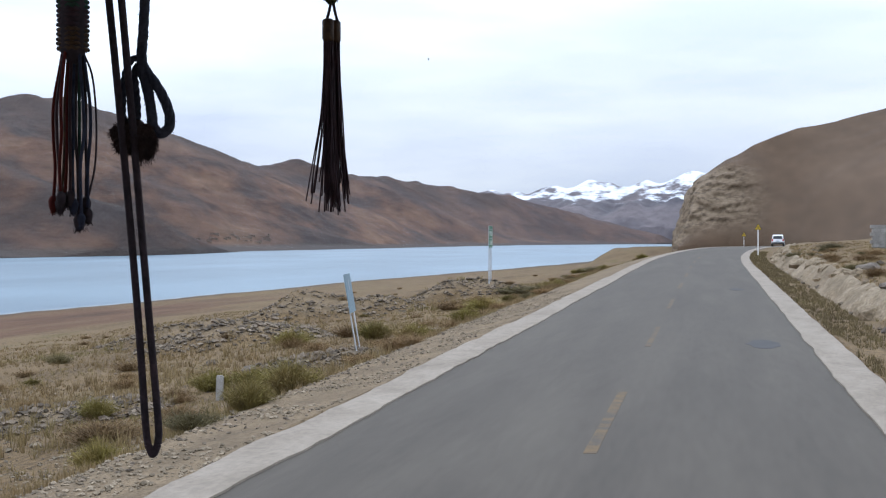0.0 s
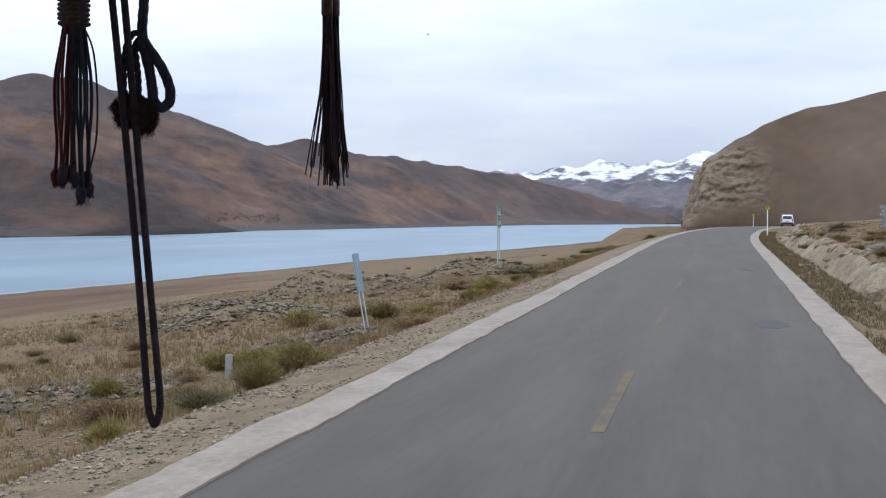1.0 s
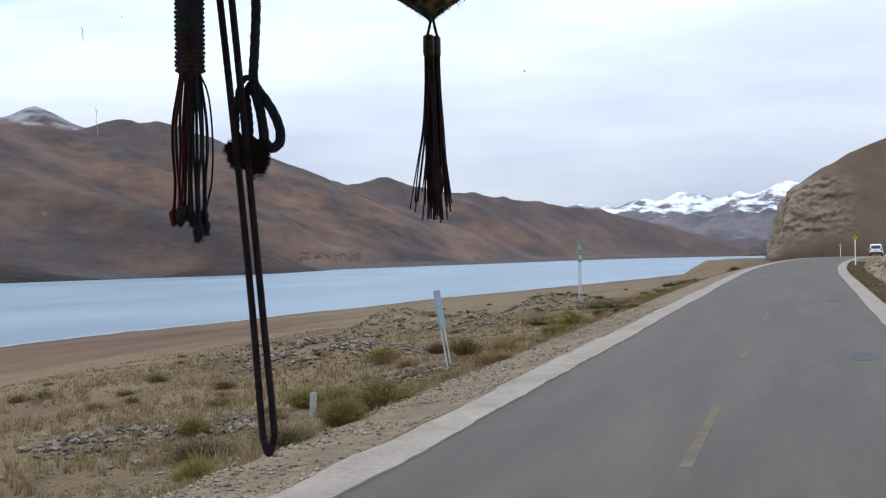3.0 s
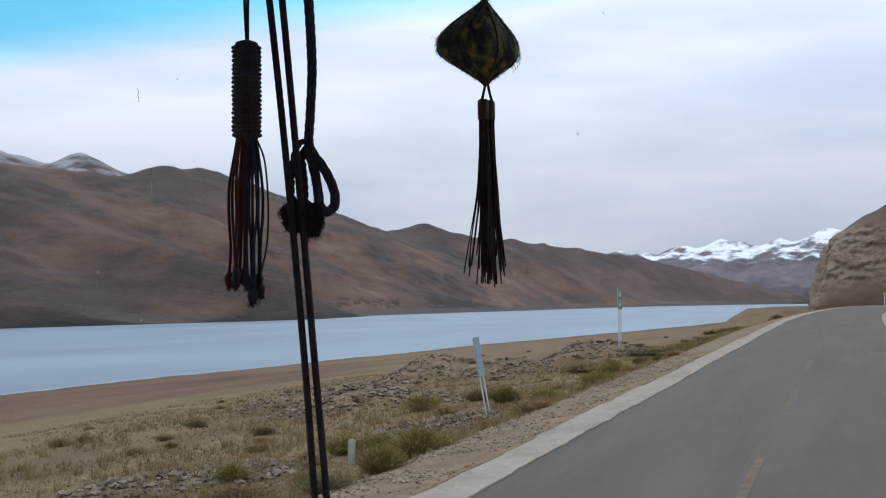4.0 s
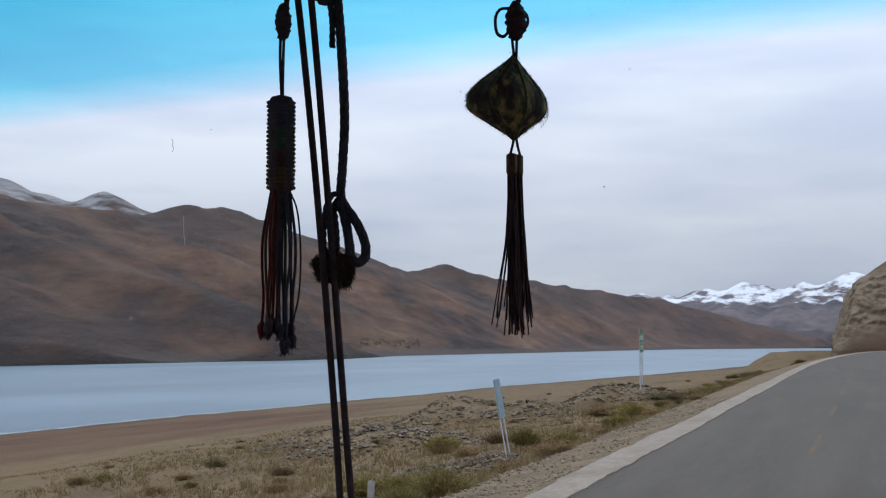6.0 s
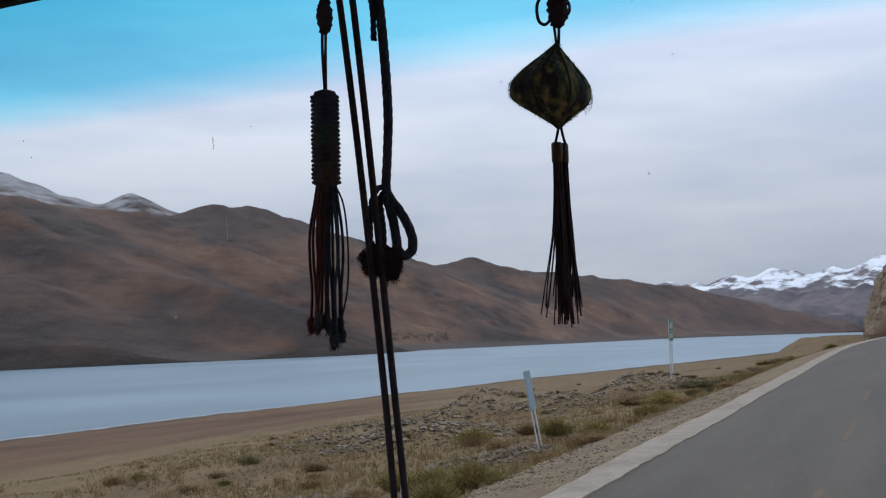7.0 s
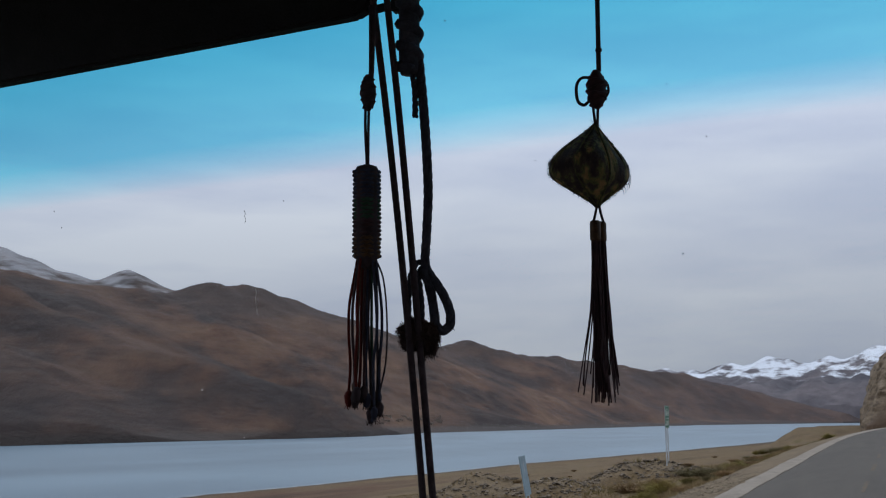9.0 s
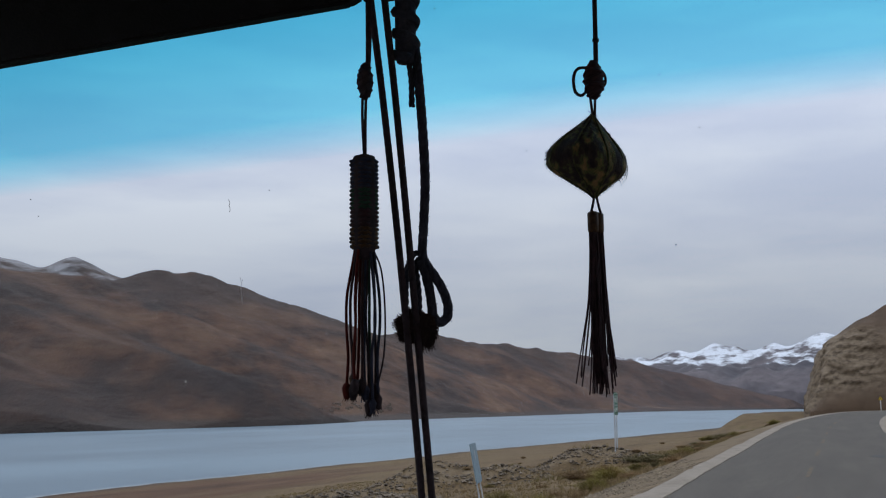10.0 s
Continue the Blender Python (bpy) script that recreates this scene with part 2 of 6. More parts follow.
def ground_material():
    """Gravel beside the road, dry steppe, and a red-brown beach at the lake."""
    m = mat("steppe_ground", [(0.30, (0.082, 0.052, 0.024)), (0.42, (0.123, 0.081, 0.038)), (0.54, (0.158, 0.107, 0.053)), (0.68, (0.117, 0.085, 0.032))],
            scale=0.16, detail=12, rough=0.95, bump=1.0, bump_scale=14.0, fine=10.0, bump_distance=0.05, grain=(0.6, 1.4), stretch=(1, 0.35, 1))
    n, l = m.node_tree.nodes, m.node_tree.links
    p = n["Principled BSDF"]
    steppe = p.inputs["Base Color"].links[0].from_socket
    geo = n.new("ShaderNodeNewGeometry")
    # gravel
    gn = n.new("ShaderNodeTexNoise")
    gn.inputs["Scale"].default_value, gn.inputs["Detail"].default_value, gn.inputs["Roughness"].default_value = 9.0, 10, 0.85
    l.new(geo.outputs["Position"], gn.inputs["Vector"])
    gr = n.new("ShaderNodeValToRGB")
    gr.color_ramp.elements.new(0.5)
    for e, (pos, c) in zip(gr.color_ramp.elements, ((0.34, (0.096, 0.068, 0.039)), (0.50, (0.177, 0.129, 0.077)), (0.68, (0.263, 0.199, 0.123)))):
        e.position, e.color = pos, (*c, 1)
    l.new(gn.outputs["Fac"], gr.inputs["Fac"])
    zone = n.new("ShaderNodeAttribute")
    zone.attribute_name = "gravel"
    edge = n.new("ShaderNodeTexNoise")
    edge.inputs["Scale"].default_value, edge.inputs["Detail"].default_value = 0.55, 9
    l.new(geo.outputs["Position"], edge.inputs["Vector"])
    add = n.new("ShaderNodeMath")
    l.new(zone.outputs["Fac"], add.inputs[0])
    l.new(edge.outputs["Fac"], add.inputs[1])
    mr = n.new("ShaderNodeMapRange")
    mr.inputs["From Min"].default_value, mr.inputs["From Max"].default_value = 0.88, 1.08
    l.new(add.outputs["Value"], mr.inputs["Value"])
    mix = n.new("ShaderNodeMix")
    mix.data_type = "RGBA"
    l.new(mr.outputs["Result"], mix.inputs["Factor"])
    l.new(steppe, mix.inputs["A"])
    # dirt lies in patches over the gravel
    dirt = n.new("ShaderNodeTexNoise")
    dirt.inputs["Scale"].default_value, dirt.inputs["Detail"].default_value, dirt.inputs["Roughness"].default_value = 0.8, 8, 0.65
    l.new(geo.outputs["Position"], dirt.inputs["Vector"])
    dm = n.new("ShaderNodeMapRange")
    dm.inputs["From Min"].default_value, dm.inputs["From Max"].default_value = 0.34, 0.66
    dm.inputs["To Min"].default_value, dm.inputs["To Max"].default_value = 0.70, 1.22
    l.new(dirt.outputs["Fac"], dm.inputs["Value"])
    patch = n.new("ShaderNodeVectorMath")
    patch.operation = "SCALE"
    l.new(gr.outputs["Color"], patch.inputs[0])
    l.new(dm.outputs["Result"], patch.inputs["Scale"])
    l.new(patch.outputs["Vector"], mix.inputs["B"])
    # beach
    beach = n.new("ShaderNodeAttribute")
    beach.attribute_name = "beach"
    big = n.new("ShaderNodeTexNoise")
    big.inputs["Scale"].default_value, big.inputs["Detail"].default_value = 0.09, 6
    along = n.new("ShaderNodeMapping")
    along.inputs["Scale"].default_value = (1, 0.25, 1)
    l.new(geo.outputs["Position"], along.inputs["Vector"])
    l.new(along.outputs["Vector"], big.inputs["Vector"])
    add2 = n.new("ShaderNodeMath")
    l.new(beach.outputs["Fac"], add2.inputs[0])
    l.new(big.outputs["Fac"], add2.inputs[1])
    mr2 = n.new("ShaderNodeMapRange")
    mr2.inputs["From Min"].default_value, mr2.inputs["From Max"].default_value = 0.85, 1.2
    l.new(add2.outputs["Value"], mr2.inputs["Value"])
    mix2 = n.new("ShaderNodeMix")
    mix2.data_type = "RGBA"
    l.new(mr2.outputs["Result"], mix2.inputs["Factor"])
    l.new(mix.outputs["Result"], mix2.inputs["A"])
    streak = n.new("ShaderNodeTexNoise")
    streak.inputs["Scale"].default_value, streak.inputs["Detail"].default_value, streak.inputs["Roughness"].default_value = 0.11, 10, 0.62
    lie = n.new("ShaderNodeMapping")
    lie.inputs["Scale"].default_value = (1, 0.4, 1)
    l.new(geo.outputs["Position"], lie.inputs["Vector"])
    l.new(lie.outputs["Vector"], streak.inputs["Vector"])
    earth = n.new("ShaderNodeValToRGB")
    earth.color_ramp.elements.new(0.5)
    earth.color_ramp.elements.new(0.5)
    for e, (pos, c) in zip(earth.color_ramp.elements, ((0.34, (0.062, 0.033, 0.017)), (0.45, (0.097, 0.049, 0.025)), (0.55, (0.117, 0.064, 0.032)), (0.66, (0.114, 0.079, 0.039)))):
        e.position, e.color = pos, (*c, 1)
    l.new(streak.outputs["Fac"], earth.inputs["Fac"])
    l.new(earth.outputs["Color"], mix2.inputs["B"])
    sep = n.new("ShaderNodeSeparateXYZ")
    l.new(geo.outputs["Position"], sep.inputs["Vector"])
    wet = n.new("ShaderNodeMapRange")
    wet.inputs["From Min"].default_value, wet.inputs["From Max"].default_value = LAKE_Z + 0.12, LAKE_Z + 0.5
    wet.inputs["To Min"].default_value, wet.inputs["To Max"].default_value = 0.75, 0.0
    l.new(sep.outputs["Z"], wet.inputs["Value"])
    mix3 = n.new("ShaderNodeMix")
    mix3.data_type = "RGBA"
    l.new(wet.outputs["Result"], mix3.inputs["Factor"])
    l.new(mix2.outputs["Result"], mix3.inputs["A"])
    mix3.inputs["B"].default_value = (0.055, 0.040, 0.030, 1)
    l.new(mix3.outputs["Result"], p.inputs["Base Color"])
    return m


M_GROUND = ground_material()
# dark and ochre earth tones also paint in cloud shadow and sun patches
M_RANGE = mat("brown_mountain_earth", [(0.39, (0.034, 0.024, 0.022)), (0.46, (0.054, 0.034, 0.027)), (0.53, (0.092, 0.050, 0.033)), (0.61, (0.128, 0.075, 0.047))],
              scale=0.0075, detail=12, rough=0.95, bump=1.0, bump_scale=0.03, fine=0.05, bump_distance=9.0, grain=(0.70, 1.30))


def stretch_along_view(m, turn, size):
    """Turn a material's texture axes about the vertical and size them, so that its patches look even from the camera.
    """
    for q in m.node_tree.nodes:
        if q.bl_idname == "ShaderNodeMapping":
            q.vector_type = "TEXTURE"
            q.inputs["Rotation"].default_value = (0, 0, radians(turn))
            q.inputs["Scale"].default_value = size
            for z in m.node_tree.nodes:
                if z.bl_idname == "ShaderNodeTexNoise":
                    m.node_tree.links.new(q.outputs["Vector"], z.inputs["Vector"])


stretch_along_view(M_RANGE, 30, (1.0, 3.2, 0.62))
for q in M_RANGE.node_tree.nodes:
    if q.bl_idname == "ShaderNodeTexNoise":
        q.inputs["Roughness"].default_value = 0.64
M_HILL = mat("brown_hillside_earth", [(0.32, (0.069, 0.046, 0.029)), (0.5, (0.094, 0.062, 0.039)), (0.68, (0.120, 0.081, 0.053))],
             scale=0.05, detail=11, rough=0.95, bump=0.25, bump_scale=0.25, fine=0.5, bump_distance=0.4, grain=(0.88, 1.12))


def rock_on(m, height):
    """Bare pale rock where a hill is too steep for soil."""
    n, l = m.node_tree.nodes, m.node_tree.links
    p = n["Principled BSDF"]
    soil = p.inputs["Base Color"].links[0].from_socket
    at = n.new("ShaderNodeAttribute")
    at.attribute_name = "rock"
    geo = n.new("ShaderNodeNewGeometry")
    nz = n.new("ShaderNodeTexNoise")
    nz.inputs["Scale"].default_value, nz.inputs["Detail"].default_value, nz.inputs["Roughness"].default_value = height, 9, 0.7
    strata = n.new("ShaderNodeMapping")
    strata.inputs["Rotation"].default_value = (radians(8), radians(24), 0)
    strata.inputs["Scale"].default_value = (1.0, 0.5, 2.4)
    l.new(geo.outputs["Position"], strata.inputs["Vector"])
    l.new(strata.outputs["Vector"], nz.inputs["Vector"])
    rp = n.new("ShaderNodeValToRGB")
    rp.color_ramp.elements.new(0.5)
    for e, (pos, c) in zip(rp.color_ramp.elements, ((0.36, (0.068, 0.050, 0.036)), (0.45, (0.150, 0.112, 0.075)), (0.62, (0.245, 0.190, 0.132)))):
        e.position, e.color = pos, (*c, 1)
    vo = n.new("ShaderNodeTexVoronoi")
    vo.feature = "DISTANCE_TO_EDGE"
    vo.inputs["Scale"].default_value = 0.35
    warp = n.new("ShaderNodeMapping")
    warp.inputs["Scale"].default_value = (1.0, 1.0, 0.55)
    l.new(geo.outputs["Position"], warp.inputs["Vector"])
    l.new(warp.outputs["Vector"], vo.inputs["Vector"])
    crack = n.new("ShaderNodeMapRange")
    crack.inputs["From Min"].default_value, crack.inputs["From Max"].default_value = 0.0, 0.12
    crack.inputs["To Min"].default_value, crack.inputs["To Max"].default_value = -0.035, 0.0
    l.new(vo.outputs["Distance"], crack.inputs["Value"])
    both = n.new("ShaderNodeMath")
    l.new(nz.outputs["Fac"], both.inputs[0])
    l.new(crack.outputs["Result"], both.inputs[1])
    l.new(both.outputs["Value"], rp.inputs["Fac"])
    mix = n.new("ShaderNodeMix")
    mix.data_type = "RGBA"
    l.new(at.outputs["Fac"], mix.inputs["Factor"])
    l.new(soil, mix.inputs["A"])
    l.new(rp.outputs["Color"], mix.inputs["B"])
    l.new(mix.outputs["Result"], p.inputs["Base Color"])
    return m


stretch_along_view(M_HILL, 0, (2.0, 8.0, 1.7))
rock_on(M_HILL, 0.42)


def shore_on(m):
    """Dark wet gravel along the foot of the far range."""
    n, l = m.node_tree.nodes, m.node_tree.links
    p = n["Principled BSDF"]
    soil = p.inputs["Base Color"].links[0].from_socket
    geo = n.new("ShaderNodeNewGeometry")
    sep = n.new("ShaderNodeSeparateXYZ")
    l.new(geo.outputs["Position"], sep.inputs["Vector"])
    mr = n.new("ShaderNodeMapRange")
    mr.inputs["From Min"].default_value, mr.inputs["From Max"].default_value = LAKE_Z + 3.4, LAKE_Z + 7.0
    mr.inputs["To Min"].default_value, mr.inputs["To Max"].default_value = 0.85, 0.0
    l.new(sep.outputs["Z"], mr.inputs["Value"])
    mix = n.new("ShaderNodeMix")
    mix.data_type = "RGBA"
    l.new(mr.outputs["Result"], mix.inputs["Factor"])
    l.new(soil, mix.inputs["A"])
    mix.inputs["B"].default_value = (0.050, 0.041, 0.037, 1)
    l.new(mix.outputs["Result"], p.inputs["Base Color"])


def scree_on(m):
    """Dark grey-brown, ragged scree on the upper slopes; brightness and haze painted by y."""
    n, l = m.node_tree.nodes, m.node_tree.links
    p = n["Principled BSDF"]
    soil = p.inputs["Base Color"].links[0].from_socket
    geo = n.new("ShaderNodeNewGeometry")
    sep = n.new("ShaderNodeSeparateXYZ")
    l.new(geo.outputs["Position"], sep.inputs["Vector"])
    # noise stretched along the camera's view so the scree's edge looks even
    mp = n.new("ShaderNodeMapping")
    mp.vector_type = "TEXTURE"
    mp.inputs["Rotation"].default_value = (0, 0, radians(30))
    mp.inputs["Scale"].default_value = (1.0, 3.0, 0.8)
    l.new(geo.outputs["Position"], mp.inputs["Vector"])
    nz = n.new("ShaderNodeTexNoise")
    nz.inputs["Scale"].default_value, nz.inputs["Detail"].default_value, nz.inputs["Roughness"].default_value = 0.0055, 9, 0.55
    l.new(mp.outputs["Vector"], nz.inputs["Vector"])
    up = n.new("ShaderNodeMapRange")
    up.inputs["From Min"].default_value, up.inputs["From Max"].default_value = 20, 230
    up.inputs["To Min"].default_value, up.inputs["To Max"].default_value = -0.26, 0.20
    l.new(sep.outputs["Z"], up.inputs["Value"])
    add = n.new("ShaderNodeMath")
    l.new(up.outputs["Result"], add.inputs[0])
    l.new(nz.outputs["Fac"], add.inputs[1])
    m2 = n.new("ShaderNodeMapRange")
    m2.inputs["From Min"].default_value, m2.inputs["From Max"].default_value = 0.44, 0.70
    m2.inputs["To Max"].default_value = 0.85
    l.new(add.outputs["Value"], m2.inputs["Value"])
    mix = n.new("ShaderNodeMix")
    mix.data_type = "RGBA"
    l.new(m2.outputs["Result"], mix.inputs["Factor"])
    # soil tone scaled by y: darker near, brighter far, standing in for light
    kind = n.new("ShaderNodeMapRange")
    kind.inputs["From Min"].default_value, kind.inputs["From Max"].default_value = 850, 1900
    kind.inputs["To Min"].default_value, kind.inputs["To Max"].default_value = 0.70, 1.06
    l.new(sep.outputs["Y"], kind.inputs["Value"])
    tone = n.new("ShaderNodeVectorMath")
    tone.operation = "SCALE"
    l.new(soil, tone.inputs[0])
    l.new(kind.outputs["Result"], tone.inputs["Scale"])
    # haze of distance painted into the colour: grey-mauve mixed in with y
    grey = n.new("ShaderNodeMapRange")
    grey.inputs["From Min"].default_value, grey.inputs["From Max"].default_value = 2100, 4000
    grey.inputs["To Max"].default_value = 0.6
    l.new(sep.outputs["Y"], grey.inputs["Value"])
    haze_tint = n.new("ShaderNodeMix")
    haze_tint.data_type = "RGBA"
    l.new(grey.outputs["Result"], haze_tint.inputs["Factor"])
    l.new(tone.outputs["Vector"], haze_tint.inputs["A"])
    haze_tint.inputs["B"].default_value = (0.082, 0.062, 0.060, 1)
    l.new(haze_tint.outputs["Result"], mix.inputs["A"])
    mix.inputs["B"].default_value = (0.047, 0.034, 0.030, 1)
    l.new(mix.outputs["Result"], p.inputs["Base Color"])


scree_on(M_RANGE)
shore_on(M_RANGE)


def snow_on(name, low, high, patch, cover=1.0, soft=0.07, below=-0.32, rock=((0.055, 0.045, 0.043), (0.10, 0.075, 0.065)), above=0.05):
    """Brown rock that carries snow above a ragged line, with bare patches."""
    m = mat(name, [(0.35, rock[0]), (0.6, rock[1])], scale=0.006, detail=8, rough=0.9, bump=0.8, bump_scale=0.016, fine=0.03, bump_distance=12)
    n, l = m.node_tree.nodes, m.node_tree.links
    p = n["Principled BSDF"]
    soil = p.inputs["Base Color"].links[0].from_socket
    geo = n.new("ShaderNodeNewGeometry")
    sep = n.new("ShaderNodeSeparateXYZ")
    l.new(geo.outputs["Position"], sep.inputs["Vector"])
    mp = n.new("ShaderNodeMapping")
    mp.inputs["Scale"].default_value = (1, 0.5, 2.5)
    l.new(geo.outputs["Position"], mp.inputs["Vector"])
    nz = n.new("ShaderNodeTexNoise")
    nz.inputs["Scale"].default_value, nz.inputs["Detail"].default_value, nz.inputs["Roughness"].default_value = patch, 8, 0.62
    l.new(mp.outputs["Vector"], nz.inputs["Vector"])
    mr = n.new("ShaderNodeMapRange")
    mr.inputs["From Min"].default_value, mr.inputs["From Max"].default_value = low, high
    mr.inputs["To Min"].default_value, mr.inputs["To Max"].default_value = below, above
    l.new(sep.outputs["Z"], mr.inputs["Value"])
    add = n.new("ShaderNodeMath")
    l.new(mr.outputs["Result"], add.inputs[0])
    l.new(nz.outputs["Fac"], add.inputs[1])
    m2 = n.new("ShaderNodeMapRange")
    m2.inputs["From Min"].default_value, m2.inputs["From Max"].default_value = 0.505 - soft / 2, 0.505 + soft / 2
    m2.inputs["To Max"].default_value = cover
    l.new(add.outputs["Value"], m2.inputs["Value"])
    mix = n.new("ShaderNodeMix")
    mix.data_type = "RGBA"
    l.new(m2.outputs["Result"], mix.inputs["Factor"])
    l.new(soil, mix.inputs["A"])
    mix.inputs["B"].default_value = (0.72, 0.76, 0.82, 1)
    l.new(mix.outputs["Result"], p.inputs["Base Color"])
    return m


M_SNOW = snow_on("snow_and_rock", 92, 170, 0.013, 1.0, 0.13, -0.42, ((0.088, 0.085, 0.098), (0.150, 0.132, 0.140)), 0.035)
M_SNOWDUST = snow_on("snow_dusted_rock", 190, 330, 0.024, 0.30, 0.20)


def water_material():
    m = bpy.data.materials.new("lake_water")
    m.use_nodes = True
    n, l = m.node_tree.nodes, m.node_tree.links
    p = n["Principled BSDF"]
    p.inputs["Roughness"].default_value = 0.32
    p.inputs["IOR"].default_value = 1.33
    geo = n.new("ShaderNodeNewGeometry")
    mp = n.new("ShaderNodeMapping")
    mp.inputs["Scale"].default_value = (1.0, 0.35, 1)
    l.new(geo.outputs["Position"], mp.inputs["Vector"])
    nz = n.new("ShaderNodeTexNoise")
    nz.inputs["Scale"].default_value, nz.inputs["Detail"].default_value = 0.022, 10
    l.new(mp.outputs["Vector"], nz.inputs["Vector"])
    rp = n.new("ShaderNodeValToRGB")
    for e, (pos, c) in zip(rp.color_ramp.elements, ((0.36, (0.054, 0.117, 0.168)), (0.64, (0.115, 0.202, 0.264)))):
        e.position, e.color = pos, (*c, 1)
    l.new(nz.outputs["Fac"], rp.inputs["Fac"])
    l.new(rp.outputs["Color"], p.inputs["Base Color"])
    b = n.new("ShaderNodeBump")
    b.inputs["Strength"].default_value, b.inputs["Distance"].default_value = 0.6, 0.25
    bn = n.new("ShaderNodeTexNoise")
    bn.inputs["Scale"].default_value, bn.inputs["Detail"].default_value = 0.6, 6
    l.new(mp.outputs["Vector"], bn.inputs["Vector"])
    l.new(bn.outputs["Fac"], b.inputs["Height"])
    l.new(b.outputs["Normal"], p.inputs["Normal"])
    return m


M_WATER = water_material()
M_FOAM = mat("lake_foam", [(0.40, (0.20, 0.22, 0.23)), (0.6, (0.42, 0.45, 0.47))], scale=0.8, detail=8, rough=0.6, bump=0.3, bump_scale=6)


def windscreen_material():
    """Clear laminated glass with a blue shade band across its top."""
    m = bpy.data.materials.new("windscreen_glass")
    m.use_nodes = True
    n, l = m.node_tree.nodes, m.node_tree.links
    n.remove(n["Principled BSDF"])
    out = n["Material Output"]
    geo = n.new("ShaderNodeNewGeometry")
    sep = n.new("ShaderNodeSeparateXYZ")
    l.new(geo.outputs["Position"], sep.inputs["Vector"])
    tilt = n.new("ShaderNodeMath")
    tilt.operation = "MULTIPLY_ADD"
    tilt.inputs[1].default_value = -0.030
    l.new(sep.outputs["X"], tilt.inputs[0])
    l.new(sep.outputs["Z"], tilt.inputs[2])
    rp = n.new("ShaderNodeValToRGB")
    mr = n.new("ShaderNodeMapRange")
    mr.inputs["From Min"].default_value, mr.inputs["From Max"].default_value = EYE + 0.27, EYE + 0.47
    l.new(tilt.outputs["Value"], mr.inputs["Value"])
    els = rp.color_ramp.elements
    els.new(0.25), els.new(0.5)
    for e, (pos, c) in zip(els, ((0.13, (0.985, 0.988, 0.986)), (0.25, (0.74, 0.935, 0.98)), (0.38, (0.51, 0.86, 0.94)), (1.0, (0.285, 0.67, 0.78)))):
        e.position, e.color = pos, (*c, 1)
    l.new(mr.outputs["Result"], rp.inputs["Fac"])
    tr = n.new("ShaderNodeBsdfTransparent")
    l.new(rp.outputs["Color"], tr.inputs["Color"])
    gl = n.new("ShaderNodeBsdfGlossy")
    gl.inputs["Roughness"].default_value = 0.02
    mix = n.new("ShaderNodeMixShader")
    mix.inputs["Fac"].default_value = 0.004
    l.new(tr.outputs["BSDF"], mix.inputs[1])
    l.new(gl.outputs["BSDF"], mix.inputs[2])
    l.new(mix.outputs["Shader"], out.inputs["Surface"])
    return m


M_WINDSCREEN = windscreen_material()


# ---- building helpers ----
def part(name, bm, material, parent=None, label="", smooth=False):
    """Link a bmesh as one mesh object, under a thing where one is given."""
    me = bpy.data.meshes.new(name)
    bmesh.ops.recalc_face_normals(bm, faces=bm.faces)
    bm.to_mesh(me)
    bm.free()
    if smooth:
        me.shade_smooth()
    me.materials.append(material)
    ob = new(name, me)
    if parent is not None:
        ob.parent = parent
    if label:
        tagged(ob, label)
    return ob


def thing(name, m, label, category, group="", kind=""):
    ob = new(name)
    ob.empty_display_size = 0.2
    ob.matrix_world = m
    return tagged(ob, label, category, group, kind)


def mesh_from(name, verts, faces, material, smooth=True):
    me = bpy.data.meshes.new(name)
    me.from_pydata([tuple(v) for v in verts], [], [tuple(f) for f in faces])
    me.update()
    if smooth:
        me.shade_smooth()
    me.materials.append(material)
    return me


def grid_mesh(name, xs, material, smooth=True):
    """A sheet from an array of points, rows by columns."""
    r, c = xs.shape[:2]
    i = np.arange(r * c).reshape(r, c)
    f = np.stack([i[:-1, :-1], i[:-1, 1:], i[1:, 1:], i[1:, :-1]], -1).reshape(-1, 4)
    return mesh_from(name, xs.reshape(-1, 3).tolist(), f.tolist(), material, smooth)


def add_attribute(me, name, values):
    a = me.attributes.new(name, "FLOAT", "POINT")
    a.data.foreach_set("value", np.asarray(values, dtype=np.float32).ravel())


def smoothstep(a, b, x):
    t = np.clip((x - a) / (b - a), 0, 1)
    return t * t * (3 - 2 * t)


def fbm(x, y, scale, octaves=5, seed=0):
    """Smooth value noise on arrays, about -1 to 1."""
    out, amp, tot = np.zeros_like(x, dtype=float), 1.0, 0.0
    for o in range(octaves):
        fx, fy = x / scale * 2 ** o + 17.3 * (seed + 1) + 5.1 * o, y / scale * 2 ** o + 41.7 * (seed + 1) + 9.7 * o
        ix, iy = np.floor(fx).astype(np.int64), np.floor(fy).astype(np.int64)
        tx, ty = fx - ix, fy - iy
        tx, ty = tx * tx * (3 - 2 * tx), ty * ty * (3 - 2 * ty)

        def h(a, b):
            v = (a * 374761393 + b * 668265263 + (seed * 7 + o) * 974711) & 0x7FFFFFFF
            v = ((v ^ (v >> 13)) * 1274126177) & 0x7FFFFFFF
            return ((v ^ (v >> 16)) & 0xFFFF) / 32767.5 - 1
        out += amp * ((h(ix, iy) * (1 - tx) + h(ix + 1, iy) * tx) * (1 - ty) + (h(ix, iy + 1) * (1 - tx) + h(ix + 1, iy + 1) * tx) * ty)
        tot += amp
        amp *= 0.5
    return out / tot


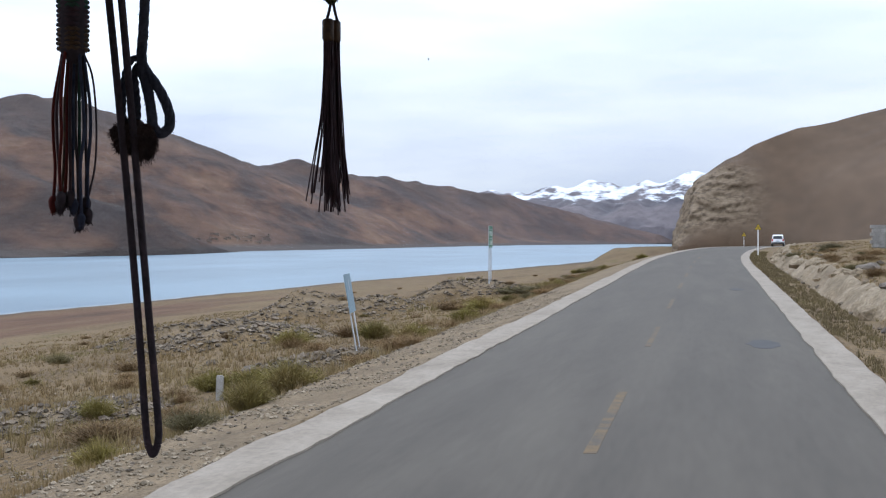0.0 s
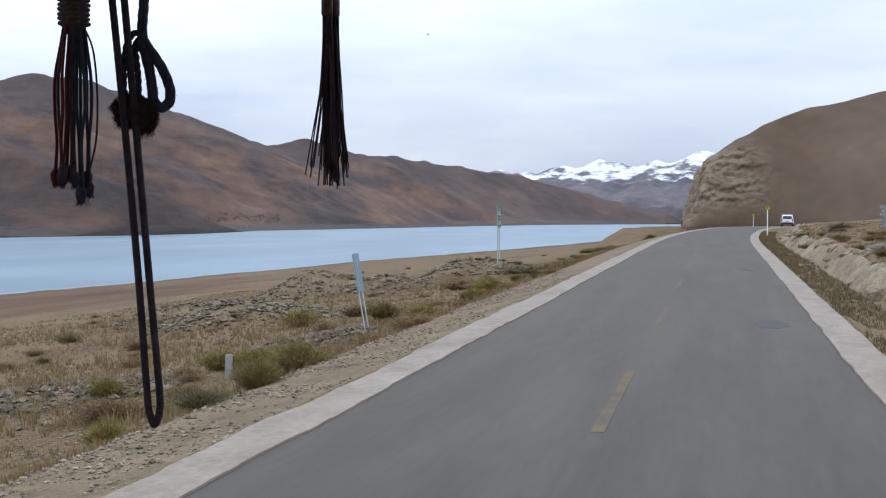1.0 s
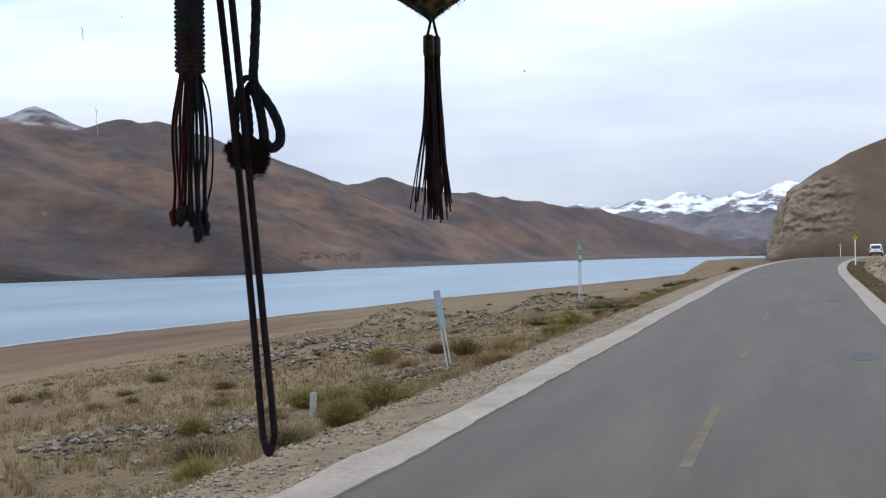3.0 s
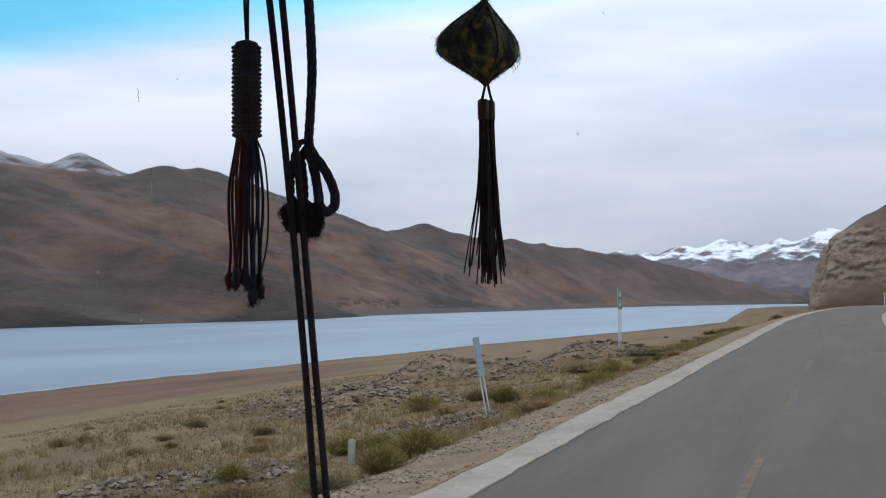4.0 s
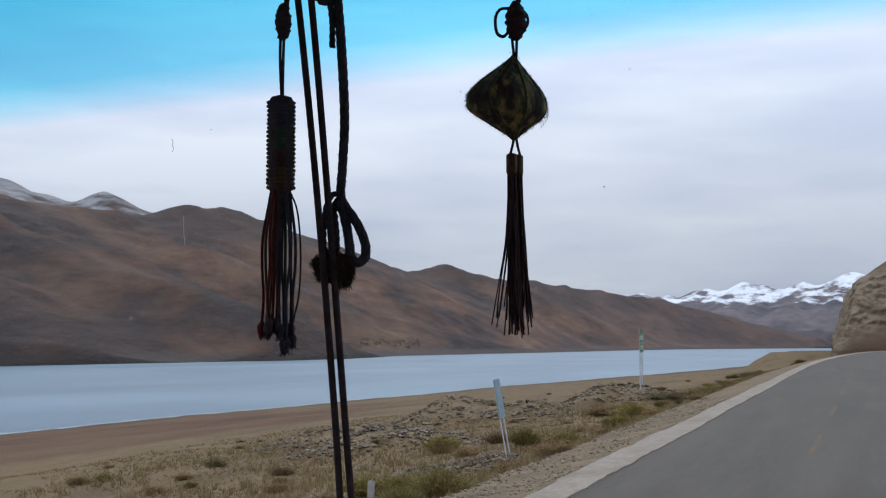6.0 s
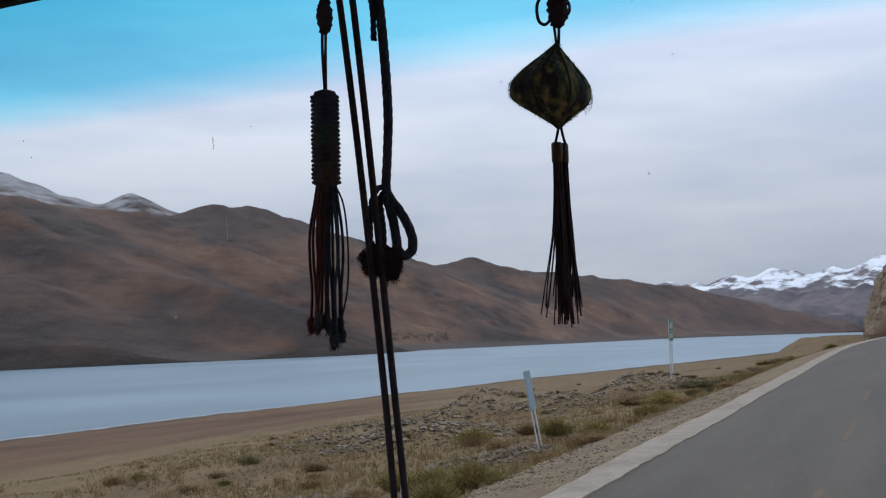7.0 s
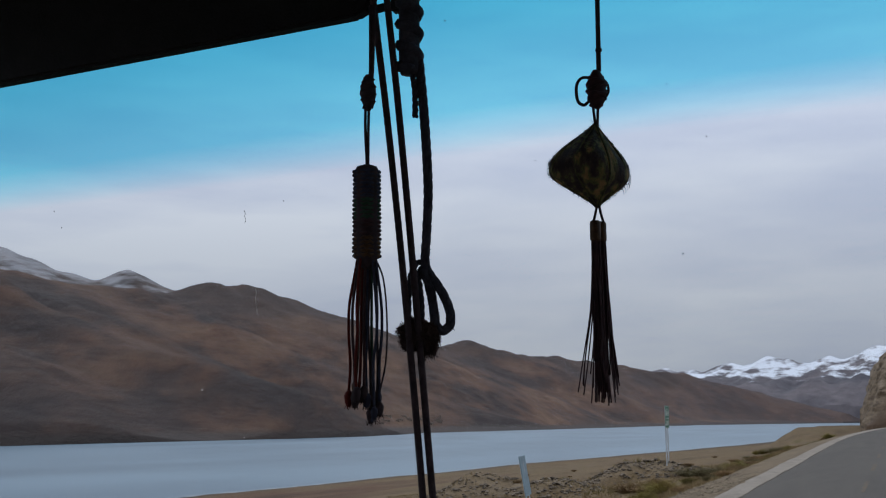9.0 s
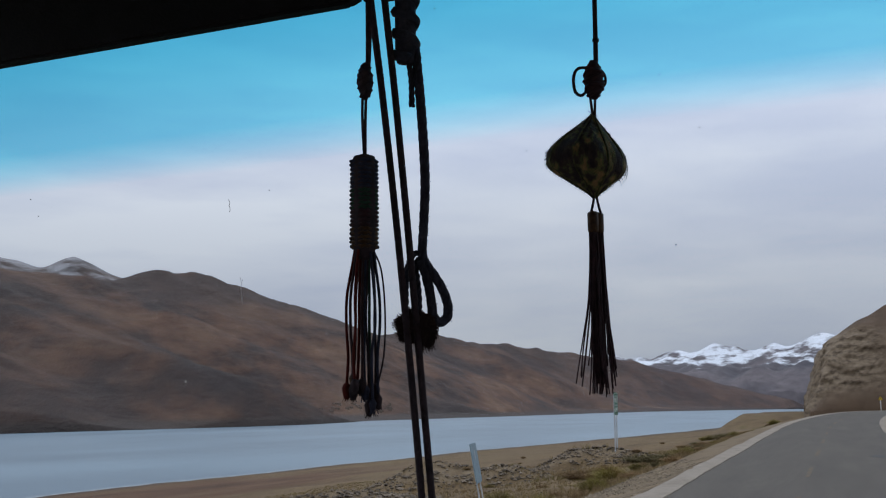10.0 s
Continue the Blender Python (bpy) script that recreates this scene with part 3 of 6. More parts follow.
def box(bm, x0, x1, y0, y1, z0, z1, bevel=0.0):
    r = bmesh.ops.create_cube(bm, size=1)
    bmesh.ops.scale(bm, vec=(x1 - x0, y1 - y0, z1 - z0), verts=r["verts"])
    bmesh.ops.translate(bm, vec=((x0 + x1) / 2, (y0 + y1) / 2, (z0 + z1) / 2), verts=r["verts"])
    if bevel:
        es = list({e for v in r["verts"] for e in v.link_edges})
        bmesh.ops.bevel(bm, geom=es, offset=bevel, segments=2, affect="EDGES")
    return bm


def spline(points, n=8):
    """A smooth line through the points."""
    p = [Vector(q) for q in points]
    p = [p[0] * 2 - p[1]] + p + [p[-1] * 2 - p[-2]]
    out = []
    for i in range(1, len(p) - 2):
        for k in range(n):
            t = k / n
            a, b, c, d = p[i - 1], p[i], p[i + 1], p[i + 2]
            out.append(0.5 * (2 * b + (c - a) * t + (2 * a - 5 * b + 4 * c - d) * t * t + (3 * b - a - 3 * c + d) * t ** 3))
    out.append(p[-2])
    return out


def tube(bm, line, radius, sides=8):
    """A closed tube along a line; the radius is a number or a function of 0..1."""
    rings, side = [], Vector((0.31, 0.9, 0.17)).normalized()
    for i, q in enumerate(line):
        d = (line[min(i + 1, len(line) - 1)] - line[max(i - 1, 0)]).normalized()
        u = (side - d * side.dot(d))
        u = u.normalized() if u.length > 1e-6 else d.orthogonal().normalized()
        side = u
        v = d.cross(u)
        r = radius(i / (len(line) - 1)) if callable(radius) else radius
        rings.append([bm.verts.new(q + (u * math.cos(2 * math.pi * k / sides) + v * math.sin(2 * math.pi * k / sides)) * r) for k in range(sides)])
    for a, b in zip(rings, rings[1:]):
        for k in range(sides):
            bm.faces.new((a[k], a[(k + 1) % sides], b[(k + 1) % sides], b[k]))
    bm.faces.new(rings[0][::-1])
    bm.faces.new(rings[-1])
    return bm


def twisted(bm, line, radius, strands=3, pitch=0.02):
    """A laid rope: strands that wind round a line."""
    length = 0.0
    paths = [[] for _ in range(strands)]
    side = Vector((0, 1, 0))
    for i, q in enumerate(line):
        if i:
            length += (q - line[i - 1]).length
        d = (line[min(i + 1, len(line) - 1)] - line[max(i - 1, 0)]).normalized()
        u = side - d * side.dot(d)
        u = u.normalized() if u.length > 1e-6 else d.orthogonal().normalized()
        side = u
        v = d.cross(u)
        for s in range(strands):
            a = 2 * math.pi * (s / strands + length / pitch)
            paths[s].append(q + (u * math.cos(a) + v * math.sin(a)) * radius * 0.52)
    for p in paths:
        tube(bm, p, radius * 0.56, 6)
    return bm


def resample(line, step):
    out = [line[0]]
    for a, b in zip(line, line[1:]):
        n = max(1, int((b - a).length / step))
        out += [a.lerp(b, k / n) for k in range(1, n + 1)]
    return out


def lathe(bm, profile, sides=16, centre=(0, 0, 0), squash=(1, 1)):
    """Turn (radius, z) pairs round a vertical axis."""
    cx, cy, cz = centre
    rings = []
    for r, z in profile:
        rings.append([bm.verts.new((cx + r * squash[0] * math.cos(2 * math.pi * k / sides), cy + r * squash[1] * math.sin(2 * math.pi * k / sides), cz + z)) for k in range(sides)])
    for a, b in zip(rings, rings[1:]):
        for k in range(sides):
            bm.faces.new((a[k], a[(k + 1) % sides], b[(k + 1) % sides], b[k]))
    bm.faces.new(rings[0][::-1])
    bm.faces.new(rings[-1])
    return bm


# ---- the lie of the land ----
LEFT, RIGHT = -4.10, 1.86          # asphalt edges beside the eye
KERB = 0.62                        # width of the concrete bands
RISE, TOP = 0.0113, 1.55           # the road climbs to a crest


def road_shift(y):
    """The road bends to the right beyond the straight."""
    return np.maximum(0, np.asarray(y, dtype=float) - 72.0) ** 2 / 1400.0


def road_z(y):
    y = np.asarray(y, dtype=float)
    return TOP - np.logaddexp(0, (TOP / RISE - y) / 12.0) * 12.0 * RISE - np.maximum(0, y - 150) * 0.002


def road_top(x, y):
    """The asphalt's surface, with its camber."""
    return float(road_z(y)) - 0.012 * abs(x - float(road_shift(y)) - (LEFT + RIGHT) / 2) / ((RIGHT - LEFT) / 2 + 0.05)


def shore_x(y):
    """The near shore of the lake."""
    return -95 + 39 * smoothstep(100, 700, y) + 3.5 * fbm(np.asarray(y, dtype=float), np.zeros_like(np.asarray(y, dtype=float)), 60, 4, 3)


# spoil heaps beside the road: x, y, radius, height
HEAPS = [(-18.5, 44, 3.4, 0.75), (-22.5, 50, 4.2, 0.7), (-20.5, 61, 4.6, 1.25), (-15.5, 74, 3.6, 0.8), (-15, 24.5, 2.4, 0.2), (-11.2, 33.5, 2.0, 0.2)]


def headland(x, y):
    """Where a flat-topped headland runs out to the lake below the rocky hill, 0 to 1."""
    return smoothstep(-39, -29, x + 4 * fbm(x, y, 30, 3, 81)) * smoothstep(300, 355, y) * (1 - smoothstep(470, 560, y))


def ground_z(x, y):
    x, y = np.asarray(x, dtype=float), np.asarray(y, dtype=float)
    c = road_shift(y)
    rz = road_z(y)
    # left of the road: shoulder, bank, then a plain that falls to the lake
    d = c + LEFT - KERB - x
    sx = np.maximum(c + LEFT - KERB - shore_x(y), 30.0)
    f = np.clip(d / sx, 0, 3)
    bank = -0.04 * smoothstep(0, 1.2, d) - 0.75 * smoothstep(1.6, 4.8, d)
    plain = (rz * (1 - smoothstep(0.02, 0.75, f)) + bank
             + (LAKE_Z + 0.75) * np.where(f < 1, f ** 0.8, 1 + (f - 1) * 1.6))
    rough = fbm(x, y, 9.0, 5, 1) * 0.30 + fbm(x, y, 1.7, 4, 2) * 0.09
    left = plain + rough * smoothstep(1.2, 6, d) * (1 - 0.8 * smoothstep(0.25, 0.7, f)) + fbm(x, y, 0.8, 3, 6) * 0.025
    for hx, hy, hr, hh in HEAPS:
        q = np.hypot((x - hx) * 0.85, (y - hy)) / hr
        left = left + hh * np.clip(1 - q * q, 0, 1) * (1 + 0.75 * fbm(x, y, 2.4, 4, 9))
    head = headland(x, y)
    left = left * (1 - head) + (0.6 * fbm(x, y, 24, 4, 82)) * head
    # right of the road: grass strip, ditch, cut bank, slope to the hill
    e = x - (c + RIGHT + KERB)
    right = (rz - 0.12 * smoothstep(0, 0.5, e) - 0.42 * smoothstep(1.2, 1.9, e) + 1.0 * smoothstep(2.2, 3.4, e)
             + 0.05 * np.clip(e - 3.2, 0, 40) + fbm(x, y, 3.0, 5, 4) * 0.42 * smoothstep(2.6, 5, e) + fbm(x, y, 0.9, 3, 5) * 0.05 * smoothstep(0.3, 1.5, e))
    under = rz - 0.22
    z = np.where(d > 0, left, np.where(e > 0, right, under))
    # behind and far to the side the land evens out
    far = smoothstep(400, 900, np.hypot(x, y))
    z = np.where(d > 0, z, z * (1 - far) + 1.0 * far)
    return np.where(z < LAKE_Z - 14, LAKE_Z - 14, z)


# ---- ground: one sheet out to the horizon ----
ang = np.radians(np.concatenate([np.arange(-62, 14, 0.22), np.arange(14, 60, 1.5), np.linspace(60, 298, 60)]))
rad = np.concatenate([[0.0], np.geomspace(2.0, 130, 250), np.geomspace(136, 4900, 70)])
A, RR = np.meshgrid(ang, rad)
gx, gy = RR * np.sin(A), RR * np.cos(A)
gz = ground_z(gx, gy)
g_mesh = grid_mesh("ground", np.stack([gx, gy, gz], -1), M_GROUND)
g_d = road_shift(gy) + LEFT - KERB - gx
g_e = gx - (road_shift(gy) + RIGHT + KERB)
gravel = np.maximum(1 - smoothstep(0.9, 4.2, g_d), 0) * (g_d > -8)
gravel = np.where(g_e > 0, 0.2 * smoothstep(1.0, 1.8, g_e) * (1 - smoothstep(4, 9, g_e)) + 0.2, gravel)
for hx, hy, hr, hh in HEAPS:
    gravel = np.maximum(gravel, 0.62 * (1 - smoothstep(0.6, 1.15, np.hypot((gx - hx) * 0.85, gy - hy) / hr)))
add_attribute(g_mesh, "gravel", gravel)
shore_f = g_d / np.maximum(road_shift(gy) + LEFT - KERB - shore_x(gy), 30)
add_attribute(g_mesh, "beach", smoothstep(0.24, 0.60, shore_f) * (g_d > 0) * 0.85 * (1 - 0.6 * smoothstep(80, 200, gy)) * (1 - headland(gx, gy)))
tagged(new("ground", g_mesh), "dry brown steppe with gravel, sloping down to a lake shore", "ground", kind="structure")

# ---- road ----
ys = np.concatenate([np.arange(-40, 8, 1.0), np.arange(8, 60, 0.14), np.arange(60, 120, 0.6), np.arange(120, 330, 2.0)])


def strip(name, a, b, lift, material, skirt=0.3, ragged=0.0, columns=7, seed=1, camber=0.0):
    """A band along the road between two offsets, with its side faces."""
    t = np.linspace(0, 1, columns)
    rows = []
    wob_a = ragged * (fbm(ys, ys * 0, 1.1, 6, seed) + 0.5 * fbm(ys, ys * 0, 6.0, 3, seed + 20))
    wob_b = ragged * (fbm(ys, ys * 0 + 50, 1.1, 6, seed) + 0.5 * fbm(ys, ys * 0 + 50, 6.0, 3, seed + 20))
    for i, y in enumerate(ys):
        x = a + wob_a[i] + (b + wob_b[i] - a - wob_a[i]) * t + float(road_shift(y))
        mid = (a + b) / 2 + float(road_shift(y))
        z = float(road_z(y)) + lift - camber * np.abs(x - mid) / max(0.1, (b - a) / 2)
        row = [(x[0], y, float(road_z(y)) - skirt)] + [(xx, y, float(zz)) for xx, zz in zip(x, np.broadcast_to(z, x.shape))] + [(x[-1], y, float(road_z(y)) - skirt)]
        rows.append(row)
    return grid_mesh(name, np.array(rows), material, smooth=False)


tagged(new("road", strip("road", LEFT - 0.05, RIGHT + 0.05, 0.0, M_ASPHALT, columns=25, camber=0.012)),
       "worn grey asphalt two-lane road climbing to a bend", "road", kind="structure")
tagged(new("kerb_left", strip("kerb_left", LEFT - KERB, LEFT, 0.012, M_CONCRETE, ragged=0.085, seed=3)),
       "pale cast concrete edge band along the asphalt, chipped edges", "kerb", kind="structure")
tagged(new("kerb_right", strip("kerb_right", RIGHT, RIGHT + KERB, 0.012, M_CONCRETE, ragged=0.05, seed=5)),
       "pale cast concrete edge band along the asphalt, chipped edges", "kerb", kind="structure")

# the cut bank beyond the ditch on the hill side
by_ = np.concatenate([np.arange(6, 70, 0.35), np.arange(70, 200, 1.0)])
bt = np.linspace(0, 1, 12)
rows = []
for y in by_:
    e = 1.75 + 1.5 * bt
    x = float(road_shift(y)) + RIGHT + KERB + e
    z = float(road_z(y)) - 0.62 + 1.0 * smoothstep(0.05, 0.85, bt) - 0.25 * smoothstep(0.8, 1.0, bt)
    x = x + 0.22 * fbm(np.full_like(bt, y) * 0.6, e, 1.0, 5, 71) + 0.25 * fbm(np.full_like(bt, y), bt * 0, 6.0, 3, 72)
    z = z + 0.42 * fbm(np.full_like(bt, y) * 0.5 + 30, e, 1.0, 6, 73) + 0.18 * fbm(np.full_like(bt, y), bt * 0, 7.0, 3, 74)
    rows.append(np.stack([x, np.full_like(bt, y), z], -1))
tagged(new("cut_bank", grid_mesh("cut_bank", np.array(rows), M_BANK)), "pale eroded earth bank cut above the roadside ditch", "bank", kind="structure")

# broken centre line
CENTRE = -1.2
mark = thing("road_marking", pose(0, 0, 0), "faded yellow broken centre line on asphalt", "road marking", kind="structure")
for k in range(14):
    y0 = 12.0 + 11.0 * k
    bm = bmesh.new()
    rows = []
    for y in np.linspace(y0, y0 + 4.6, 6):
        w = 0.062 + 0.008 * math.sin(y * 7)
        x = CENTRE + float(road_shift(y))
        z = road_top(x, y) - 0.006
        rows.append([bm.verts.new((x - w, y, z + 0.01)), bm.verts.new((x + w, y, z + 0.01)), bm.verts.new((x + w, y, z - 0.01)), bm.verts.new((x - w, y, z - 0.01))])
    for a, b in zip(rows, rows[1:]):
        for q in range(4):
            bm.faces.new((a[q], a[(q + 1) % 4], b[(q + 1) % 4], b[q]))
    bm.faces.new(rows[0])
    bm.faces.new(rows[-1][::-1])
    part("dash", bm, M_YELLOW, mark)

# patched spots in the asphalt
for px, py, pw, pl in ((1.0, 24.0, 0.30, 0.9), (0.9, 45.0, 0.25, 0.8)):
    bm = bmesh.new()
    n = 18
    top = []
    for k in range(n):
        qx, qy = px + pw * math.cos(2 * math.pi * k / n) * (1 + 0.2 * math.sin(k * 2.3)), py + pl * math.sin(2 * math.pi * k / n)
        top.append(bm.verts.new((qx, qy, road_top(qx, qy) + 0.004)))
    low = [bm.verts.new(v.co - Vector((0, 0, 0.03))) for v in top]
    bm.faces.new(top)
    for k in range(n):
        bm.faces.new((top[k], low[k], low[(k + 1) % n], top[(k + 1) % n]))
    tagged(part("tar_patch", bm, M_TAR), "dark tar repair patch in the asphalt", "road patch", kind="structure")

# ---- lake ----
lx = np.concatenate([np.linspace(-900, -40, 60)])
ly = np.concatenate([np.linspace(-600, 900, 40), np.geomspace(930, 4700, 25)])
LX, LY = np.meshgrid(lx, ly)
tagged(new("lake", grid_mesh("lake", np.stack([LX, LY, np.full_like(LX, LAKE_Z)], -1), M_WATER)),
       "pale blue rippled lake under a cloudy sky", "lake", kind="structure")


# a thin line of foam where the water laps the near shore
fy = np.concatenate([np.arange(40, 200, 2.0), np.arange(200, 720, 5.0)])
rows = []
for y in fy:
    xs = np.linspace(-130, -30, 800)
    zs = ground_z(xs, np.full_like(xs, y))
    x0 = float(xs[np.argmax(zs > LAKE_Z + 0.02)])
    w = 0.32 + 0.12 * math.sin(y * 0.7) + 0.0012 * y
    rows.append([(x0 - w * 1.6, y, LAKE_Z + 0.01), (x0 - w * 0.6, y, LAKE_Z + 0.05), (x0 + 0.15, y, LAKE_Z + 0.06), (x0 + 0.3, y, LAKE_Z - 0.05)])
tagged(new("foam_line", grid_mesh("foam_line", np.array(rows), M_FOAM)), "thin pale line of foam along the lake shore", "foam", kind="structure")


# ---- mountains ----
def ridge_height(x, y, ridges, slope, soft):
    """Height under a set of ridge lines that fall away on both sides: rows of x, y, z end to end."""
    acc = np.full_like(x, -60.0)
    for (ax, ay, az), (bx, by, bz) in ridges:
        vx, vy = bx - ax, by - ay
        t = np.clip(((x - ax) * vx + (y - ay) * vy) / (vx * vx + vy * vy), 0, 1)
        dist = np.hypot(x - ax - t * vx, y - ay - t * vy)
        h = az + (bz - az) * t - slope * dist ** 1.0 + slope * 14 * (1 - np.exp(-dist / 14.0))
        acc = soft * np.logaddexp(acc / soft, h / soft)
    return acc


def crest_line(rows):
    """Crest points from bearing (degrees), distance (m) and rise (degrees) seen from the road."""
    return [(r * math.sin(radians(a)), r * math.cos(radians(a)), EYE + r * math.tan(radians(e))) for a, r, e in rows]


# the range across the lake, from the side to its far end
CREST = crest_line([(-56, 1330, 8.2), (-47, 1500, 7.9), (-42.1, 1640, 6.9), (-37.5, 1800, 6.2), (-36.0, 1850, 6.2), (-34.6, 1920, 6.1), (-33.4, 1990, 6.2), (-32.4, 2040, 6.5), (-30.8, 2140, 6.45), (-29.2, 2250, 5.9),
                    (-26.0, 2500, 4.95), (-21.6, 2950, 3.55), (-20.1, 3150, 3.85), (-18.4, 3350, 3.4), (-15.8, 3650, 3.08), (-12.6, 3900, 2.55), (-9.6, 4000, 2.2), (-6.4, 4000, 1.45),
                    (-3.7, 3900, 0.70), (-1.0, 3800, 0.2)])
rng = random.Random(5)
ridges = list(zip(CREST, CREST[1:]))
for (ax, ay, az), (bx, by, bz) in list(ridges):
    steps = max(1, int(math.hypot(bx - ax, by - ay) / 420))
    for k in range(steps):
        t = (k + rng.uniform(0.15, 0.85)) / steps
        px, py, pz = ax + (bx - ax) * t, ay + (by - ay) * t, az + (bz - az) * t
        reach = rng.uniform(0.45, 1.0)
        fx = px + (-430 - px) * reach
        fy = py - rng.uniform(-260, 420) * reach
        mx, my = px + (fx - px) * 0.5 + rng.uniform(-60, 60), py + (fy - py) * 0.5 + rng.uniform(-60, 60)
        mz = pz * rng.uniform(0.36, 0.66)
        ridges += [((px, py, pz - 12), (mx, my, mz)), ((mx, my, mz), (fx, fy, rng.uniform(-6, 10)))]
SPUR = crest_line([(-50, 1200, 4.9), (-42.1, 1080, 3.9), (-39.6, 1040, 3.6), (-37.1, 1000, 3.2), (-34.5, 970, 2.9), (-32.4, 945, 2.45), (-30.8, 925, 1.85), (-29.2, 910, 1.25), (-27.6, 900, 0.55), (-26.3, 895, -0.1)])
SADDLE = crest_line([(-38.5, 1030, 3.5), (-39.5, 1300, 4.6), (-38.5, 1750, 6.0)])
for k in range(6):
    fy = 150 + 78 * k + rng.uniform(-20, 20)
    reach = rng.uniform(180, 320)
    knee = rng.uniform(42, 54)
    ridges += [((-980, fy + reach, 145), (-575, fy + reach * 0.3, knee)), ((-575, fy + reach * 0.3, knee), (-430, fy, -5))]
ridges += list(zip(SPUR, SPUR[1:])) + list(zip(SADDLE, SADDLE[1:]))
my_ = np.concatenate([np.linspace(150, 1500, 300), np.geomspace(1505, 4600, 230)])
mf = np.linspace(0, 1, 220)
MY, MF = np.meshgrid(my_, mf, indexing="ij")
foot = -415 + 25 * fbm(my_, my_ * 0, 300, 4, 21) + 330 * smoothstep(2600, 4300, my_) + 30 * np.exp(-((my_ - 800) / 150.0) ** 2)
MX = foot[:, None] - MF ** 1.15 * 1250
MZ = ridge_height(MX, MY, ridges, 0.43, 9.0)
worn = MZ.copy()
for k in range(26):
    worn[1:-1] = (worn[:-2] + 2 * worn[1:-1] + worn[2:]) / 4
    worn[:, 1:-1] = (worn[:, :-2] + 2 * worn[:, 1:-1] + worn[:, 2:]) / 4
keep_crest = smoothstep(90, 170, MZ)
MZ = MZ * keep_crest + worn * (1 - keep_crest)
# gullies and knolls, laid along and across the camera's view
MZ = np.minimum(MZ, LAKE_Z + 0.85 * (foot[:, None] - MX))
MU, MR = 0.87 * MX + 0.5 * MY, 0.87 * MY - 0.5 * MX
MZ = MZ + fbm(MU, MR * 0.4, 170, 5, 11) * 14 * smoothstep(-5, 50, MZ) * (1 - 0.6 * smoothstep(150, 240, MZ))
MZ = MZ - np.abs(fbm(MU, MR * 0.45, 95, 5, 12)) * 11 * smoothstep(0, 45, MZ)
fan = LAKE_Z - 1.5 + (foot[:, None] - MX) * 0.05 + fbm(MX, MY, 40, 4, 13) * 0.6
MZ = np.maximum(MZ, fan) + 2.0 * np.exp(-np.abs(MZ - fan) / 6.0)
MZ = MZ + fbm(MU, MR * 0.5, 30, 4, 15) * 2.6 * smoothstep(2, 30, MZ)
MZ[:, 0] = LAKE_Z - 6


def range_z(x, y):
    """Height of the far range near a point."""
    k = np.argmin((MX - x) ** 2 + (MY - y) ** 2)
    return float(MZ.ravel()[k])


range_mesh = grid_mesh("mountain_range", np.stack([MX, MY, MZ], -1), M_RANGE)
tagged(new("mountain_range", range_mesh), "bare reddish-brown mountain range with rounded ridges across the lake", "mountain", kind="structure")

# a higher shoulder behind it, dusted with snow
REAR = crest_line([(-62, 2700, 9.9), (-50, 2700, 9.3), (-45, 2700, 8.8), (-42.1, 2700, 8.08), (-40.6, 2700, 7.6), (-38.9, 2700, 6.98), (-37.5, 2700, 6.55), (-36.3, 2700, 7.18), (-34.6, 2700, 6.4), (-33.0, 2700, 6.2)])
rear = list(zip(REAR, REAR[1:]))
for ax, ay, az in REAR:
    rear.append(((ax, ay, az - 5), (ax + rng.uniform(260, 420), ay - rng.uniform(0, 260), az * 0.55)))
RX, RY = np.meshgrid(np.linspace(-2700, -1150, 130), np.linspace(1000, 2600, 130))
RZ = ridge_height(RX, RY, rear, 0.55, 5.0) + fbm(RX, RY, 130, 5, 51) * 9 - np.abs(fbm(RX, RY, 80, 4, 52)) * 8
tagged(new("snowy_shoulder", grid_mesh("snowy_shoulder", np.stack([RX, RY, RZ], -1), M_SNOWDUST)), "brown mountain shoulder with a dusting of snow near the top", "mountain", kind="structure")

# snow mountains at the valley's end
SNOW = crest_line([(-14, 4650, 2.0), (-10.6, 4650, 2.35), (-9.3, 4600, 2.25), (-7.4, 4600, 2.58), (-6.6, 4600, 2.45), (-5.8, 4600, 2.76), (-4.9, 4600, 2.66), (-4.2, 4600, 2.5), (-3.0, 4600, 2.80), (-2.3, 4600, 2.62),
                   (-1.6, 4600, 2.92), (-0.8, 4600, 3.22), (0.6, 4600, 3.0), (4, 4600, 3.4), (9, 4600, 3.0)])
sr = list(zip(SNOW, SNOW[1:]))
for ax, ay, az in SNOW:
    for s in (-1, 1):
        bx, by = ax + s * rng.uniform(40, 150), ay - rng.uniform(250, 420)
        sr.append(((ax, ay, az), (bx, by, az * rng.uniform(0.5, 0.68))))
sxs = np.linspace(-1350, 900, 300)
sys_ = np.linspace(4020, 4780, 80)
SX, SY = np.meshgrid(sxs, sys_)
SZ = ridge_height(SX, SY, sr, 0.55, 6.0) + fbm(SX, SY, 120, 6, 31) * 12 - np.abs(fbm(SX, SY, 70, 5, 32)) * 14 + 6
SZ[0, :] = -30
tagged(new("snow_mountain", grid_mesh("snow_mountain", np.stack([SX, SY, SZ], -1), M_SNOW)), "distant snow-covered mountains with bare rock patches", "mountain", kind="structure")

